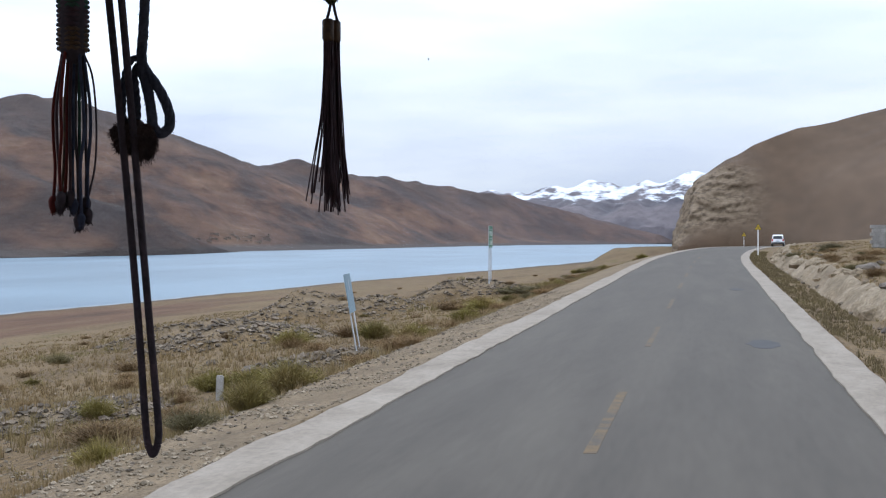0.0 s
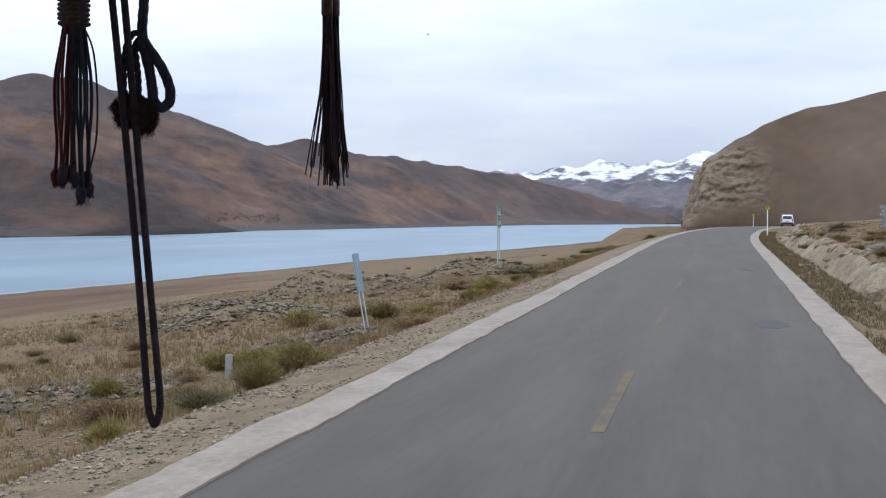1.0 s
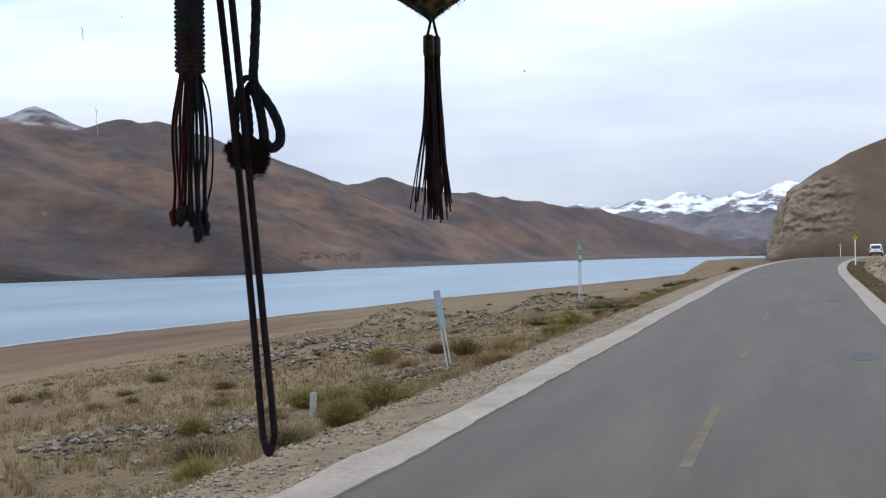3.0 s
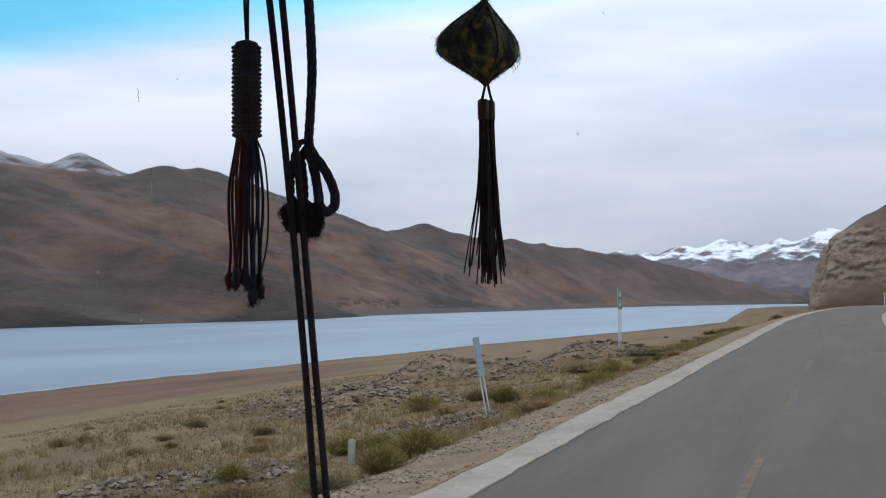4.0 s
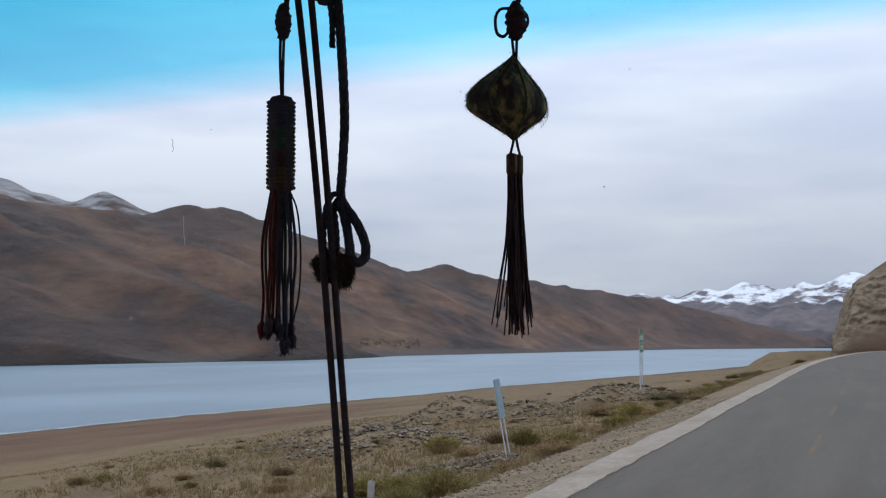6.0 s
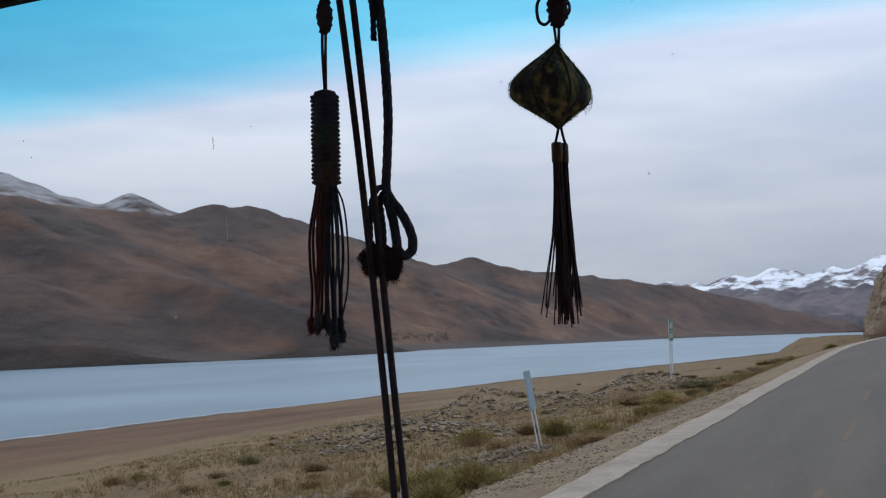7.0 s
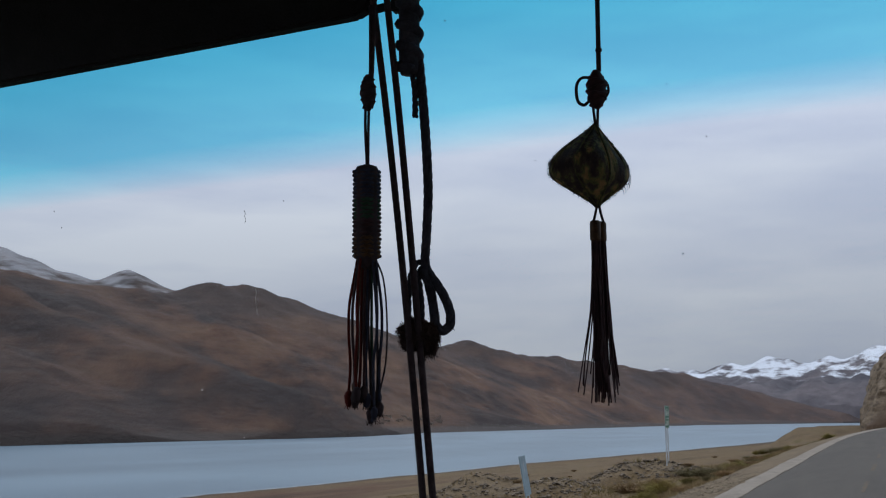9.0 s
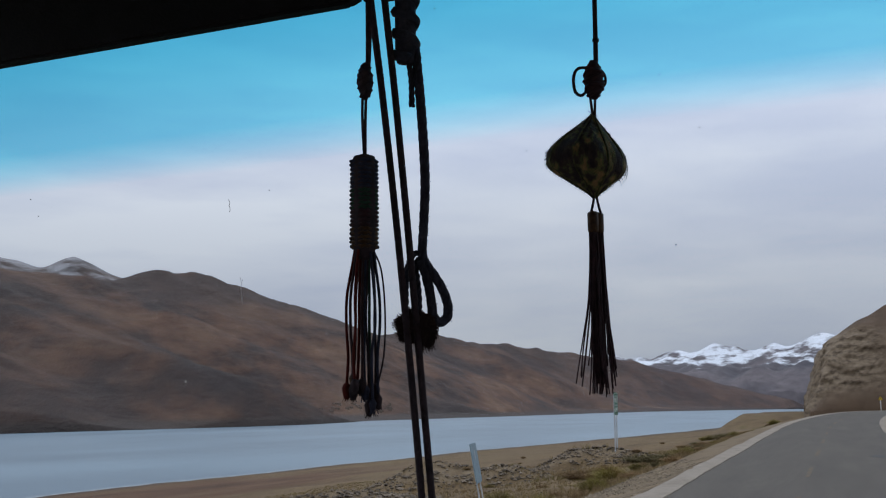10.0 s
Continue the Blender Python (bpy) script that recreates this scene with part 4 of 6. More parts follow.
# hill with a rocky nose beside the bend
hx = np.concatenate([np.arange(-16, 16, 0.3), np.arange(16, 60, 1.2), np.geomspace(60, 420, 40)])
hy = np.concatenate([np.arange(150, 300, 3.0), np.arange(300, 352, 0.42), np.geomspace(353, 700, 30)])
HX, HY = np.meshgrid(hx, hy)
jag = fbm(HX, HY, 14, 5, 41)
xx = HX + 1.8 * jag + 0.03 * (HY - 330)
crest = np.interp(xx, (-10.2, -9, -7.2, -5.6, -3.3, 0, 4, 7.2, 11.7, 19, 25, 34, 47, 120, 420), (0, 5, 12.5, 17.5, 20, 22.3, 24.8, 26.6, 28.8, 31, 33.3, 35.2, 38.5, 58, 92))
foot_y = 316 - 150 * smoothstep(4, 60, HX) + 5 * fbm(HX, HY, 25, 3, 42)
prof = np.clip((HY - foot_y) / (346 - foot_y), 0, 1)
steep = 1 - smoothstep(2, 22, HX)
shape = steep * (1 - (1 - prof) ** 2.6) + (1 - steep) * (0.25 * prof + 0.75 * prof ** 1.35)
HZ = 0.6 + (crest + fbm(HX, HY, 22, 5, 43) * 1.2 * smoothstep(1, 8, crest)) * shape
ledge = np.abs(fbm(HX * 1.0, HZ * 2.2, 7.0, 4, 44))
rocky = np.clip((1 - smoothstep(3, 17, HX + 4 * jag)) * smoothstep(0.02, 0.2, prof) * (1 - smoothstep(20, 24.5, HZ - 2 * jag)), 0, 1)
HX2 = HX + rocky * fbm(HZ * 1.3, HY, 5.0, 5, 45) * 2.0
HY2 = HY + rocky * (np.abs(fbm(HX, HZ * 1.6, 5.0, 6, 46)) * 4.6 + ledge * 2.0)
hill_mesh = grid_mesh("hill", np.stack([HX2, HY2, np.where(crest * shape < 0.05, -9, HZ)], -1), M_HILL)
add_attribute(hill_mesh, "rock", rocky)
tagged(new("hill", hill_mesh), "bare brown hill ending in a pale rocky cliff beside the road bend", "hill", kind="structure")


# ---- the bus cabin round the camera: windscreen and an added, unseen shell ----
SPECKS = [(-0.684, 2.548, 2.2), (-0.245, 2.463, 3), (-0.49, 2.731, 2.2), (-0.255, 2.634, 2), (-0.392, 2.568, 2.4), (-0.998, 2.559, 2.2), (-0.986, 2.538, 2.4), (-0.787, 2.338, 2.6), (-0.218, 2.577, 2.2), (-0.716, 2.45, 2)]
SCRATCH = (-0.733, 2.533)
PALE = [(-0.822, 2.417, 2.6), (-0.614, 2.388, 2.4), (-0.861, 2.358, 2.4), (-0.784, 2.341, 3.2), (-0.911, 2.451, 2.0), (-0.729, 2.288, 2.0)]


def cabin():
    X0, X1, Y0, Y1, ZR, ZS = -1.2, 1.3, -6.0, 1.1, 2.98, 1.72
    root = thing("bus_cabin", pose(0, 0, 0), "unseen bus shell added to shade the ornaments, around a large windscreen, standing on the road", "bus", kind="structure")
    base = float(road_z(-7))
    # unseen panels, added to block and admit light round the ornaments
    boxes = [("roof_panel", (X0, X1, Y0, Y1 + 0.06, ZR, ZR + 0.06), M_TRIM), ("rear_panel", (X0, X1, Y0 - 0.06, Y0, base, ZR + 0.06), M_TRIM),
             ("floor_panel", (X0, X1, Y0, Y1 - 0.06, 0.75, 0.83), M_TRIM), ("front_panel", (X0, X1, Y1 - 0.04, Y1 + 0.06, base, ZS), M_TRIM),
             ("dashboard", (X0, X1, Y1 - 0.45, Y1 - 0.042, ZS - 0.12, ZS - 0.02), M_CABIN)]
    for xa, xb in ((X0 - 0.06, X0), (X1, X1 + 0.06)):
        boxes += [("side_panel", (xa, xb, Y0, Y1 + 0.06, base, 1.6), M_TRIM), ("roof_rail", (xa, xb, Y0, Y1 + 0.06, 2.8, ZR + 0.06), M_TRIM)]
        boxes += [("pillar", (xa, xb, y, y + w, 1.602, 2.798), M_TRIM) for y, w in ((Y0, 0.2), (-4.2, 0.1), (-2.4, 0.1), (-0.7, 0.1), (Y1 - 0.09, 0.15))]
    for name, b, m in boxes:
        bm = bmesh.new()
        box(bm, *b, bevel=0.012)
        part(name, bm, m, root)
    bm = bmesh.new()
    box(bm, X0, X1, Y1, Y1 + 0.006, ZS, ZR)
    pane = part("windscreen", bm, M_WINDSCREEN, root, "clear windscreen with a blue shade band and specks of dirt")
    pane.visible_shadow = False
    rnd = random.Random(11)
    for x, z, s, dirt in [(*q, M_BOULDER) for q in SPECKS] + [(*q, M_SMEAR) for q in PALE]:
        bm = bmesh.new()
        vs = [bm.verts.new((x + s * 0.00028 * math.cos(k * 0.9) * rnd.uniform(0.4, 1), Y1 - 0.0012, z + s * 0.0004 * math.sin(k * 0.9) * rnd.uniform(0.4, 1))) for k in range(7)]
        f = bm.faces.new(vs)
        ex = bmesh.ops.extrude_face_region(bm, geom=[f])
        bmesh.ops.translate(bm, vec=(0, 0.0008, 0), verts=[v for v in ex["geom"] if isinstance(v, bmesh.types.BMVert)])
        part("dirt_speck", bm, dirt, pane)
    bm = bmesh.new()
    tube(bm, spline([Vector((SCRATCH[0] + dx, Y1 - 0.001, SCRATCH[1] + dz)) for dx, dz in ((-0.0012, 0.008), (0.0006, 0.004), (-0.0002, 0.001), (0.0012, -0.003), (0.0, -0.0065))], 3), 0.00028, 5)
    part("scratch", bm, M_BOULDER, pane)
    bm = bmesh.new()
    tube(bm, spline([Vector((-0.717 + dx, Y1 - 0.001, 2.438 + dz)) for dx, dz in ((-0.0012, 0.015), (0.0004, 0.008), (-0.0004, 0.002), (0.0010, -0.006), (0.0018, -0.014))], 3), 0.00022, 5)
    part("smear", bm, M_SMEAR, pane, "pale smear of dust")
    return root


cabin()


def visor():
    """A stiff black sun blind that hangs before the top of the windscreen."""
    root = thing("sun_visor", pose(-0.52, 0.985, EYE + 0.403), "rigid black sun visor hanging at the top of the windscreen", "sun visor")
    bm = bmesh.new()
    prof = [(-0.66, -0.0285), (-0.02, -0.0005), (-0.006, 0.006), (0.0, 0.02), (0.004, 0.26), (-0.66, 0.26)]
    a = [bm.verts.new((x, -0.009, z)) for x, z in prof]
    b = [bm.verts.new((x, 0.009, z)) for x, z in prof]
    bm.faces.new(a)
    bm.faces.new(b[::-1])
    for k in range(len(prof)):
        bm.faces.new((a[k], b[k], b[(k + 1) % len(prof)], a[(k + 1) % len(prof)]))
    bmesh.ops.bevel(bm, geom=list(bm.edges), offset=0.003, segments=2, affect="EDGES")
    part("blind", bm, M_CABIN, root)
    bm = bmesh.new()
    tube(bm, [Vector((-0.004, 0, 0.006)), Vector((0.018, 0, 0.008)), Vector((0.03, 0, 0.012))], 0.0045, 8)
    box(bm, 0.018, 0.03, -0.006, 0.006, 0.0, 0.05, bevel=0.002)
    part("clip", bm, M_CABIN, root)
    for x in (-0.5, -0.1):
        bm = bmesh.new()
        box(bm, x - 0.02, x + 0.02, 0.0, 0.03, 0.2, 0.262, bevel=0.004)
        part("bracket", bm, M_CABIN, root)


visor()

# ---- ornaments that hang from the cabin roof ----
HANG = pose(-0.43837, 0.89879, EYE, 0, 0, 26.0)      # origin and facing of the row of ornaments
ROOF = 0.675                                         # the roof over the eye
rnd = random.Random(7)


def v3(u, w, d=0.0):
    return Vector((u, d, w))


def long_cord():
    root = thing("long_cord", HANG @ pose(0, 0.012, 0), "long black cord doubled into a hanging loop before the windscreen", "cord")
    left = [v3(-0.073, ROOF), v3(-0.040, 0.377), v3(-0.028, 0.273), v3(-0.014, 0.133), v3(0.001, -0.041), v3(0.0085, -0.150), v3(0.0105, -0.170)]
    right = [v3(0.0185, -0.170), v3(0.0185, -0.150), v3(0.011, -0.060), v3(-0.004, 0.123), v3(-0.017, 0.273), v3(-0.0275, 0.377), v3(-0.058, ROOF)]
    for name, line in (("strand", left), ("bend", [left[-1], v3(0.0145, -0.1785), right[0]]), ("strand", right)):
        bm = bmesh.new()
        tube(bm, spline(line, 10), 0.0032, 8)
        part(name, bm, M_CORD, root, smooth=True)


def wool_rope():
    root = thing("rope_hanger", HANG @ pose(0, 0.02, 0), "thick navy wool rope with wrapped top, loop and fuzzy pompom", "rope ornament")
    # coil wound round the top
    bm = bmesh.new()
    line = []
    for k in range(0, 340):
        a = k * 0.33
        line.append(v3(-0.0075 + 0.0085 * math.cos(a), ROOF - 0.003 - k * (ROOF - 0.318) / 340, 0.0085 * math.sin(a)))
    tube(bm, line, 0.0052, 6)
    lathe(bm, [(0.008, 0.315), (0.0095, 0.33), (0.0095, 0.6), (0.008, ROOF)], 10, (-0.0075, 0, 0))
    part("wrapping", bm, M_ROPE, root, smooth=True)
    bm = bmesh.new()
    main = spline([v3(0.0005, 0.335), v3(0.0025, 0.316), v3(0.006, 0.274), v3(0.009, 0.213), v3(0.0075, 0.17), v3(0.006, 0.146), v3(0.008, 0.136), v3(0.0175, 0.122), v3(0.0245, 0.109),
                   v3(0.0282, 0.0970), v3(0.0272, 0.0872), v3(0.0210, 0.0828), v3(0.0152, 0.0880), v3(0.0137, 0.099), v3(0.0118, 0.112), v3(0.0085, 0.126), v3(0.004, 0.137)], 8)
    twisted(bm, resample(main, 0.0012), 0.0041, 5, 0.05)
    tube(bm, main, 0.0035, 8)
    for k in range(700):
        q = rnd.choice(main)
        dr = Vector((rnd.gauss(0, 1), rnd.gauss(0, 1), rnd.gauss(0, 0.4))).normalized()
        tube(bm, [q + dr * 0.0038, q + dr * rnd.uniform(0.0044, 0.0058) + Vector((0, 0, rnd.uniform(-0.002, 0.001)))], 0.00014, 3)
    part("rope", bm, M_ROPE, root, smooth=True)
    for line in ([v3(0.0065, 0.141), v3(0.0020, 0.1435), v3(-0.0030, 0.1405), v3(-0.0068, 0.131), v3(-0.0086, 0.115), v3(-0.0088, 0.098), v3(-0.0080, 0.080)],
                 [v3(0.0062, 0.139, 0.003), v3(0.0022, 0.1375, 0.003), v3(0.0004, 0.131, 0.002), v3(0.0016, 0.118), v3(0.0028, 0.102), v3(0.0024, 0.080)]):
        bm = bmesh.new()
        twisted(bm, resample(spline(line, 8), 0.0012), 0.0027, 3, 0.02)
        part("short_strand", bm, M_ROPE, root, smooth=True)
    bm = bmesh.new()
    twisted(bm, resample(spline([v3(-0.005, 0.320), v3(-0.0025, 0.30), v3(-0.0022, 0.275)], 8), 0.0012), 0.0028, 3, 0.02)
    part("loose_end", bm, M_ROPE, root, smooth=True)
    # pompom: a core and many short hairs
    bm = bmesh.new()
    c = v3(0.0, 0.080)
    lathe(bm, [(0.004, -0.0125), (0.0105, -0.009), (0.0140, -0.002), (0.0120, 0.006), (0.0075, 0.0115), (0.003, 0.014)], 14, c, (1.0, 0.7))
    for k in range(3600):
        d = Vector((rnd.gauss(0, 1.3), rnd.gauss(0, 0.7), rnd.gauss(-0.25, 0.7))).normalized()
        lump = 1 + 0.16 * math.sin(4.1 * d.x + 2.0) * math.cos(5.3 * d.z + 1.0)
        s = c + Vector((d.x * 0.0148, d.y * 0.009, d.z * 0.0128)) * lump
        tuft = d.x > 0.15 and d.z < 0.1
        length = rnd.uniform(0.0004, 0.0022) * (2.6 if tuft and rnd.random() < 0.4 else 1)
        e = s + d * length + Vector((rnd.gauss(0, 0.0014), rnd.gauss(0, 0.0012), -rnd.uniform(0.0005, 0.010 if tuft else 0.004)))
        bend = (s + e) / 2 + Vector((rnd.gauss(0, 1), rnd.gauss(0, 1), rnd.gauss(0, 1))) * 0.0019
        tube(bm, [s, bend, e], lambda t: 0.00036 * (1 - 0.7 * t), 3)
    part("pompom", bm, M_POM, root)


def woven_charm():
    u = -0.046
    root = thing("woven_charm", HANG @ pose(u, 0, 0), "dark woven cylinder charm with a tassel of beaded coloured threads", "car ornament")
    bm = bmesh.new()
    tube(bm, spline([v3(0.003, 0.372), v3(0.003, 0.31), v3(0.001, 0.296)], 4), 0.0017, 6)
    tube(bm, spline([v3(0.006, 0.372), v3(0.0045, 0.31), v3(0.002, 0.296)], 4), 0.0017, 6)
    tube(bm, spline([v3(-0.001, 0.285), v3(-0.0015, 0.26), v3(0.0, 0.226)], 4), 0.0013, 6)
    tube(bm, spline([v3(0.002, 0.285), v3(0.0012, 0.26), v3(0.001, 0.226)], 4), 0.0013, 6)
    part("string", bm, M_CORD, root, smooth=True)
    bm = bmesh.new()
    lathe(bm, [(0.002, -0.016), (0.0045, -0.011), (0.0068, -0.003), (0.0068, 0.004), (0.005, 0.010), (0.0022, 0.016)], 10, v3(0.001, 0.291))
    tube(bm, [v3(0.001 + (0.0035 + 0.003 * math.sin(math.pi * k / 80)) * math.cos(k * 0.62), 0.278 + 0.027 * k / 80 + 0.002 * math.sin(k * 0.9), (0.0035 + 0.003 * math.sin(math.pi * k / 80)) * math.sin(k * 0.62)) for k in range(81)], 0.0014, 5)
    part("knot", bm, M_CORD, root, smooth=True)
    bm = bmesh.new()
    bmesh.ops.create_icosphere(bm, subdivisions=2, radius=0.0024, matrix=Matrix.Translation(v3(0, 0.250)))
    part("bead", bm, M_CORD, root, smooth=True)
    # woven body: rows of knots round a soft core
    bands = [(M_BLUE_T, 0, 7), (M_GREEN_T, 7, 12), (M_MAROON, 12, 16), (M_CAP, 16, 21)]
    rows = 21
    for m, k0, k1 in bands:
        for k in range(k0, k1):
            w = 0.222 - (k + 0.5) * 0.078 / rows
            bm = bmesh.new()
            ring = []
            for j in range(25):
                a = 2 * math.pi * j / 24
                s = 1.0 + 0.10 * math.cos(4 * a)
                ring.append(v3(0.0096 * s * math.cos(a), w + 0.0007 * math.sin(12 * a + k), 0.0085 * s * math.sin(a)))
            tube(bm, ring, 0.0017, 6)
            ring_ob = part("braid_ring", bm, m, root, smooth=True)
            for side in (-1, 1):
                bm = bmesh.new()
                bmesh.ops.create_icosphere(bm, subdivisions=2, radius=0.0018, matrix=Matrix.Translation(v3(side * (0.0108 + rnd.uniform(-0.0003, 0.0003)), w + rnd.uniform(-0.0003, 0.0003))) @ Matrix.Diagonal((1.1, 1, 0.95, 1)))
                part("edge_knot", bm, M_CORD, ring_ob, smooth=True)
    bm = bmesh.new()
    lathe(bm, [(0.0035, 0.134), (0.006, 0.139), (0.0104, 0.1445), (0.0106, 0.18), (0.0104, 0.2215), (0.009, 0.2245), (0.003, 0.2265)], 20, (0, 0, 0), (1, 0.9))
    part("core", bm, M_CORD, root, smooth=True)
    # two loose bundles of threads, each ending in a knot
    reds, darks = [M_RED_T, M_MAROON, M_RED_T, M_CAP, M_RED_T, M_MAROON], [M_BLUE_T, M_CORD, M_GREEN_T, M_BLUE_T, M_CORD, M_BLUE_T]
    for k in range(12):
        left = k < 6
        q = k / 5 if left else (k - 6) / 5
        u0 = -0.0075 + 0.0065 * q if left else 0.001 + 0.0065 * q
        u1 = -0.0140 + 0.0120 * q if left else -0.0005 + 0.0125 * q
        eu = -0.0140 + 0.012 * q + rnd.gauss(0, 0.0012) if left else 0.0010 + 0.0095 * q + rnd.gauss(0, 0.0012)
        ew = (0.026 if left else 0.016) + rnd.uniform(-0.006, 0.012)
        d = rnd.uniform(-0.008, 0.008)
        m = (reds if left else darks)[k % 6]
        bm = bmesh.new()
        wob = rnd.gauss(0, 0.0008)
        line = [v3(u0, 0.146, d * 0.6), v3(u0 * 1.05 + (u1 - u0) * 0.35, 0.130, d), v3(u1 + wob, 0.103, d * 1.2), v3(u1 + wob * 1.5, 0.078, d * 1.2), v3(u1 + (eu - u1) * 0.5 - wob, 0.052, d), v3(eu, ew + 0.004, d)]
        tube(bm, spline(line, 6), 0.0013, 6)
        strand = part("thread", bm, m, root, smooth=True)
        bm = bmesh.new()
        r = rnd.uniform(0.0030, 0.0043)
        lathe(bm, [(r * 0.45, -r * 1.9), (r * 0.8, -r * 1.1), (r * 0.95, -r * 0.3), (r * 1.05, 0.4 * r), (r * 0.7, r * 1.1), (r * 0.35, r * 1.5)], 9, v3(eu, ew, d))
        for h in range(26):
            s = v3(eu + rnd.gauss(0, r * 0.4), ew - r * 1.2, d + rnd.gauss(0, r * 0.4))
            tube(bm, [s, s + Vector((rnd.gauss(0, 0.0012), rnd.gauss(0, 0.0012), -rnd.uniform(0.002, 0.005)))], 0.00025, 3)
        part("end_knot", bm, M_CORD if k % 3 else m, strand, smooth=True)
    # a stray loop of thread beside the bundle
    bm = bmesh.new()
    tube(bm, spline([v3(0.007, 0.145), v3(0.0145, 0.125), v3(0.0175, 0.09), v3(0.0165, 0.055), v3(0.0115, 0.03)], 8), 0.0008, 6)
    part("stray_thread", bm, M_CORD, root, smooth=True)


def sachet_charm():
    u = 0.160
    root = thing("sachet_charm", HANG @ pose(u, 0.01, 0), "green brocade sachet charm with a long dark maroon tassel", "car ornament")
    bm = bmesh.new()
    tube(bm, spline([v3(0.004, ROOF), v3(0.004, 0.40), v3(0.0035, 0.318)], 4), 0.0014, 6)
    tube(bm, spline([v3(0.008, ROOF), v3(0.006, 0.40), v3(0.0055, 0.318)], 4), 0.0014, 6)
    tube(bm, spline([v3(-0.002, 0.288), v3(0.0, 0.268)], 4), 0.0014, 6)
    tube(bm, spline([v3(0.003, 0.288), v3(0.002, 0.268)], 4), 0.0014, 6)
    part("string", bm, M_CORD, root, smooth=True)
    bm = bmesh.new()
    bmesh.ops.create_icosphere(bm, subdivisions=2, radius=0.0032, matrix=Matrix.Translation(v3(0.0048, 0.338)))
    part("bead", bm, M_CORD, root, smooth=True)
    bm = bmesh.new()
    lathe(bm, [(0.003, -0.017), (0.0075, -0.010), (0.009, 0.0), (0.0085, 0.008), (0.006, 0.014), (0.003, 0.019)], 12, v3(0.002, 0.300), (1, 0.7))
    tube(bm, [v3(0.002 + (0.0045 + 0.0045 * math.sin(math.pi * k / 70)) * math.cos(k * 0.6), 0.286 + 0.029 * k / 70 + 0.0025 * math.sin(k * 0.8), (0.0035 + 0.003 * math.sin(math.pi * k / 70)) * math.sin(k * 0.6)) for k in range(71)], 0.0018, 6)
    part("knot", bm, M_MAROON, root, smooth=True)
    bm = bmesh.new()
    tube(bm, spline([v3(-0.003, 0.312), v3(-0.012, 0.311), v3(-0.0165, 0.303), v3(-0.0155, 0.290), v3(-0.010, 0.286), v3(-0.005, 0.290)], 6), 0.0015, 6)
    tube(bm, spline([v3(0.007, 0.312), v3(0.012, 0.306), v3(0.0125, 0.298), v3(0.007, 0.291)], 6), 0.0014, 6)
    part("knot_loop", bm, M_CORD, root, smooth=True)
    # stuffed lantern-shaped body: a drawn-in top, full shoulders, a straight cone below
    bm = bmesh.new()
    rings = []
    n, top, bot = 40, 0.269, 0.192

    def girth(s):
        return float(np.interp(s, (0, 0.05, 0.12, 0.22, 0.32, 0.42, 0.49, 0.54, 0.62, 0.68, 0.74, 0.85, 0.95, 1), (0.04, 0.11, 0.26, 0.49, 0.70, 0.88, 0.965, 0.99, 1.0, 0.955, 0.80, 0.45, 0.14, 0.04)))

    def skin(a, s):
        q = (abs(math.cos(a)) ** 1.4 + abs(math.sin(a)) ** 1.4) ** (-1 / 1.4)
        r = 0.0372 * q * girth(s)
        return v3(r * math.cos(a) - 0.0072 * girth(s), top + (bot - top) * s - 0.0022 * math.cos(a) * girth(s), r * 0.75 * math.sin(a))
    for k in range(37):
        s = k / 36
        rings.append([bm.verts.new(skin(2 * math.pi * j / n + 0.1, s) * 1.0 + Vector((0.0006 * math.sin(7 * j + 11 * s), 0.0008 * math.cos(5 * j + 9 * s), 0))) for j in range(n)])
    for a, b in zip(rings, rings[1:]):
        for j in range(n):
            bm.faces.new((a[j], a[(j + 1) % n], b[(j + 1) % n], b[j]))
    bm.faces.new(rings[0][::-1])
    bm.faces.new(rings[-1])
    part("sachet", bm, M_SACHET, root, smooth=True)
    for a0 in (-1.12, -2.1, -0.35, -2.9):
        bm = bmesh.new()
        tube(bm, [skin(a0, 0.02 + 0.96 * k / 30) for k in range(31)], 0.0011 if a0 == -1.12 else 0.0007, 6)
        part("seam", bm, M_SEAM, root, "green-gold stitched seam", smooth=True)
    # frayed seams
    bm = bmesh.new()
    for k in range(420):
        side, f = rnd.choice((0.0, math.pi)), rnd.uniform(0.04, 0.96)
        s = skin(side + rnd.uniform(-0.12, 0.12), f)
        out = 1 if side == 0 else -1
        e = s + Vector((out * rnd.uniform(0.0004, 0.0016), 0, rnd.uniform(-0.0015, 0.0010)))
        tube(bm, [s, e], 0.0002, 3)
    for k in range(9):
        s = skin(0.0, 0.55 + k * 0.025)
        tube(bm, [s, s + Vector((0.0012, 0, -0.003)), s + Vector((0.0003 * k - 0.001, 0, -0.0035 - 0.0003 * k))], 0.00026, 3)
    for k in range(12):
        s = skin(0.0, 0.01)
        tube(bm, [s, s + Vector((rnd.uniform(-0.006, 0.004), 0, rnd.uniform(-0.002, 0.004)))], 0.00025, 3)
    tagged(part("frayed_seam", bm, M_SACHET, root), kind="stuff")
    bm = bmesh.new()
    tube(bm, spline([v3(-0.0005, 0.194), v3(-0.0022, 0.186), v3(-0.0045, 0.177)], 5), 0.0013, 6)
    tube(bm, spline([v3(0.0015, 0.194), v3(0.0032, 0.185), v3(0.0055, 0.177)], 5), 0.0013, 6)
    part("tassel_string", bm, M_CORD, root, smooth=True)
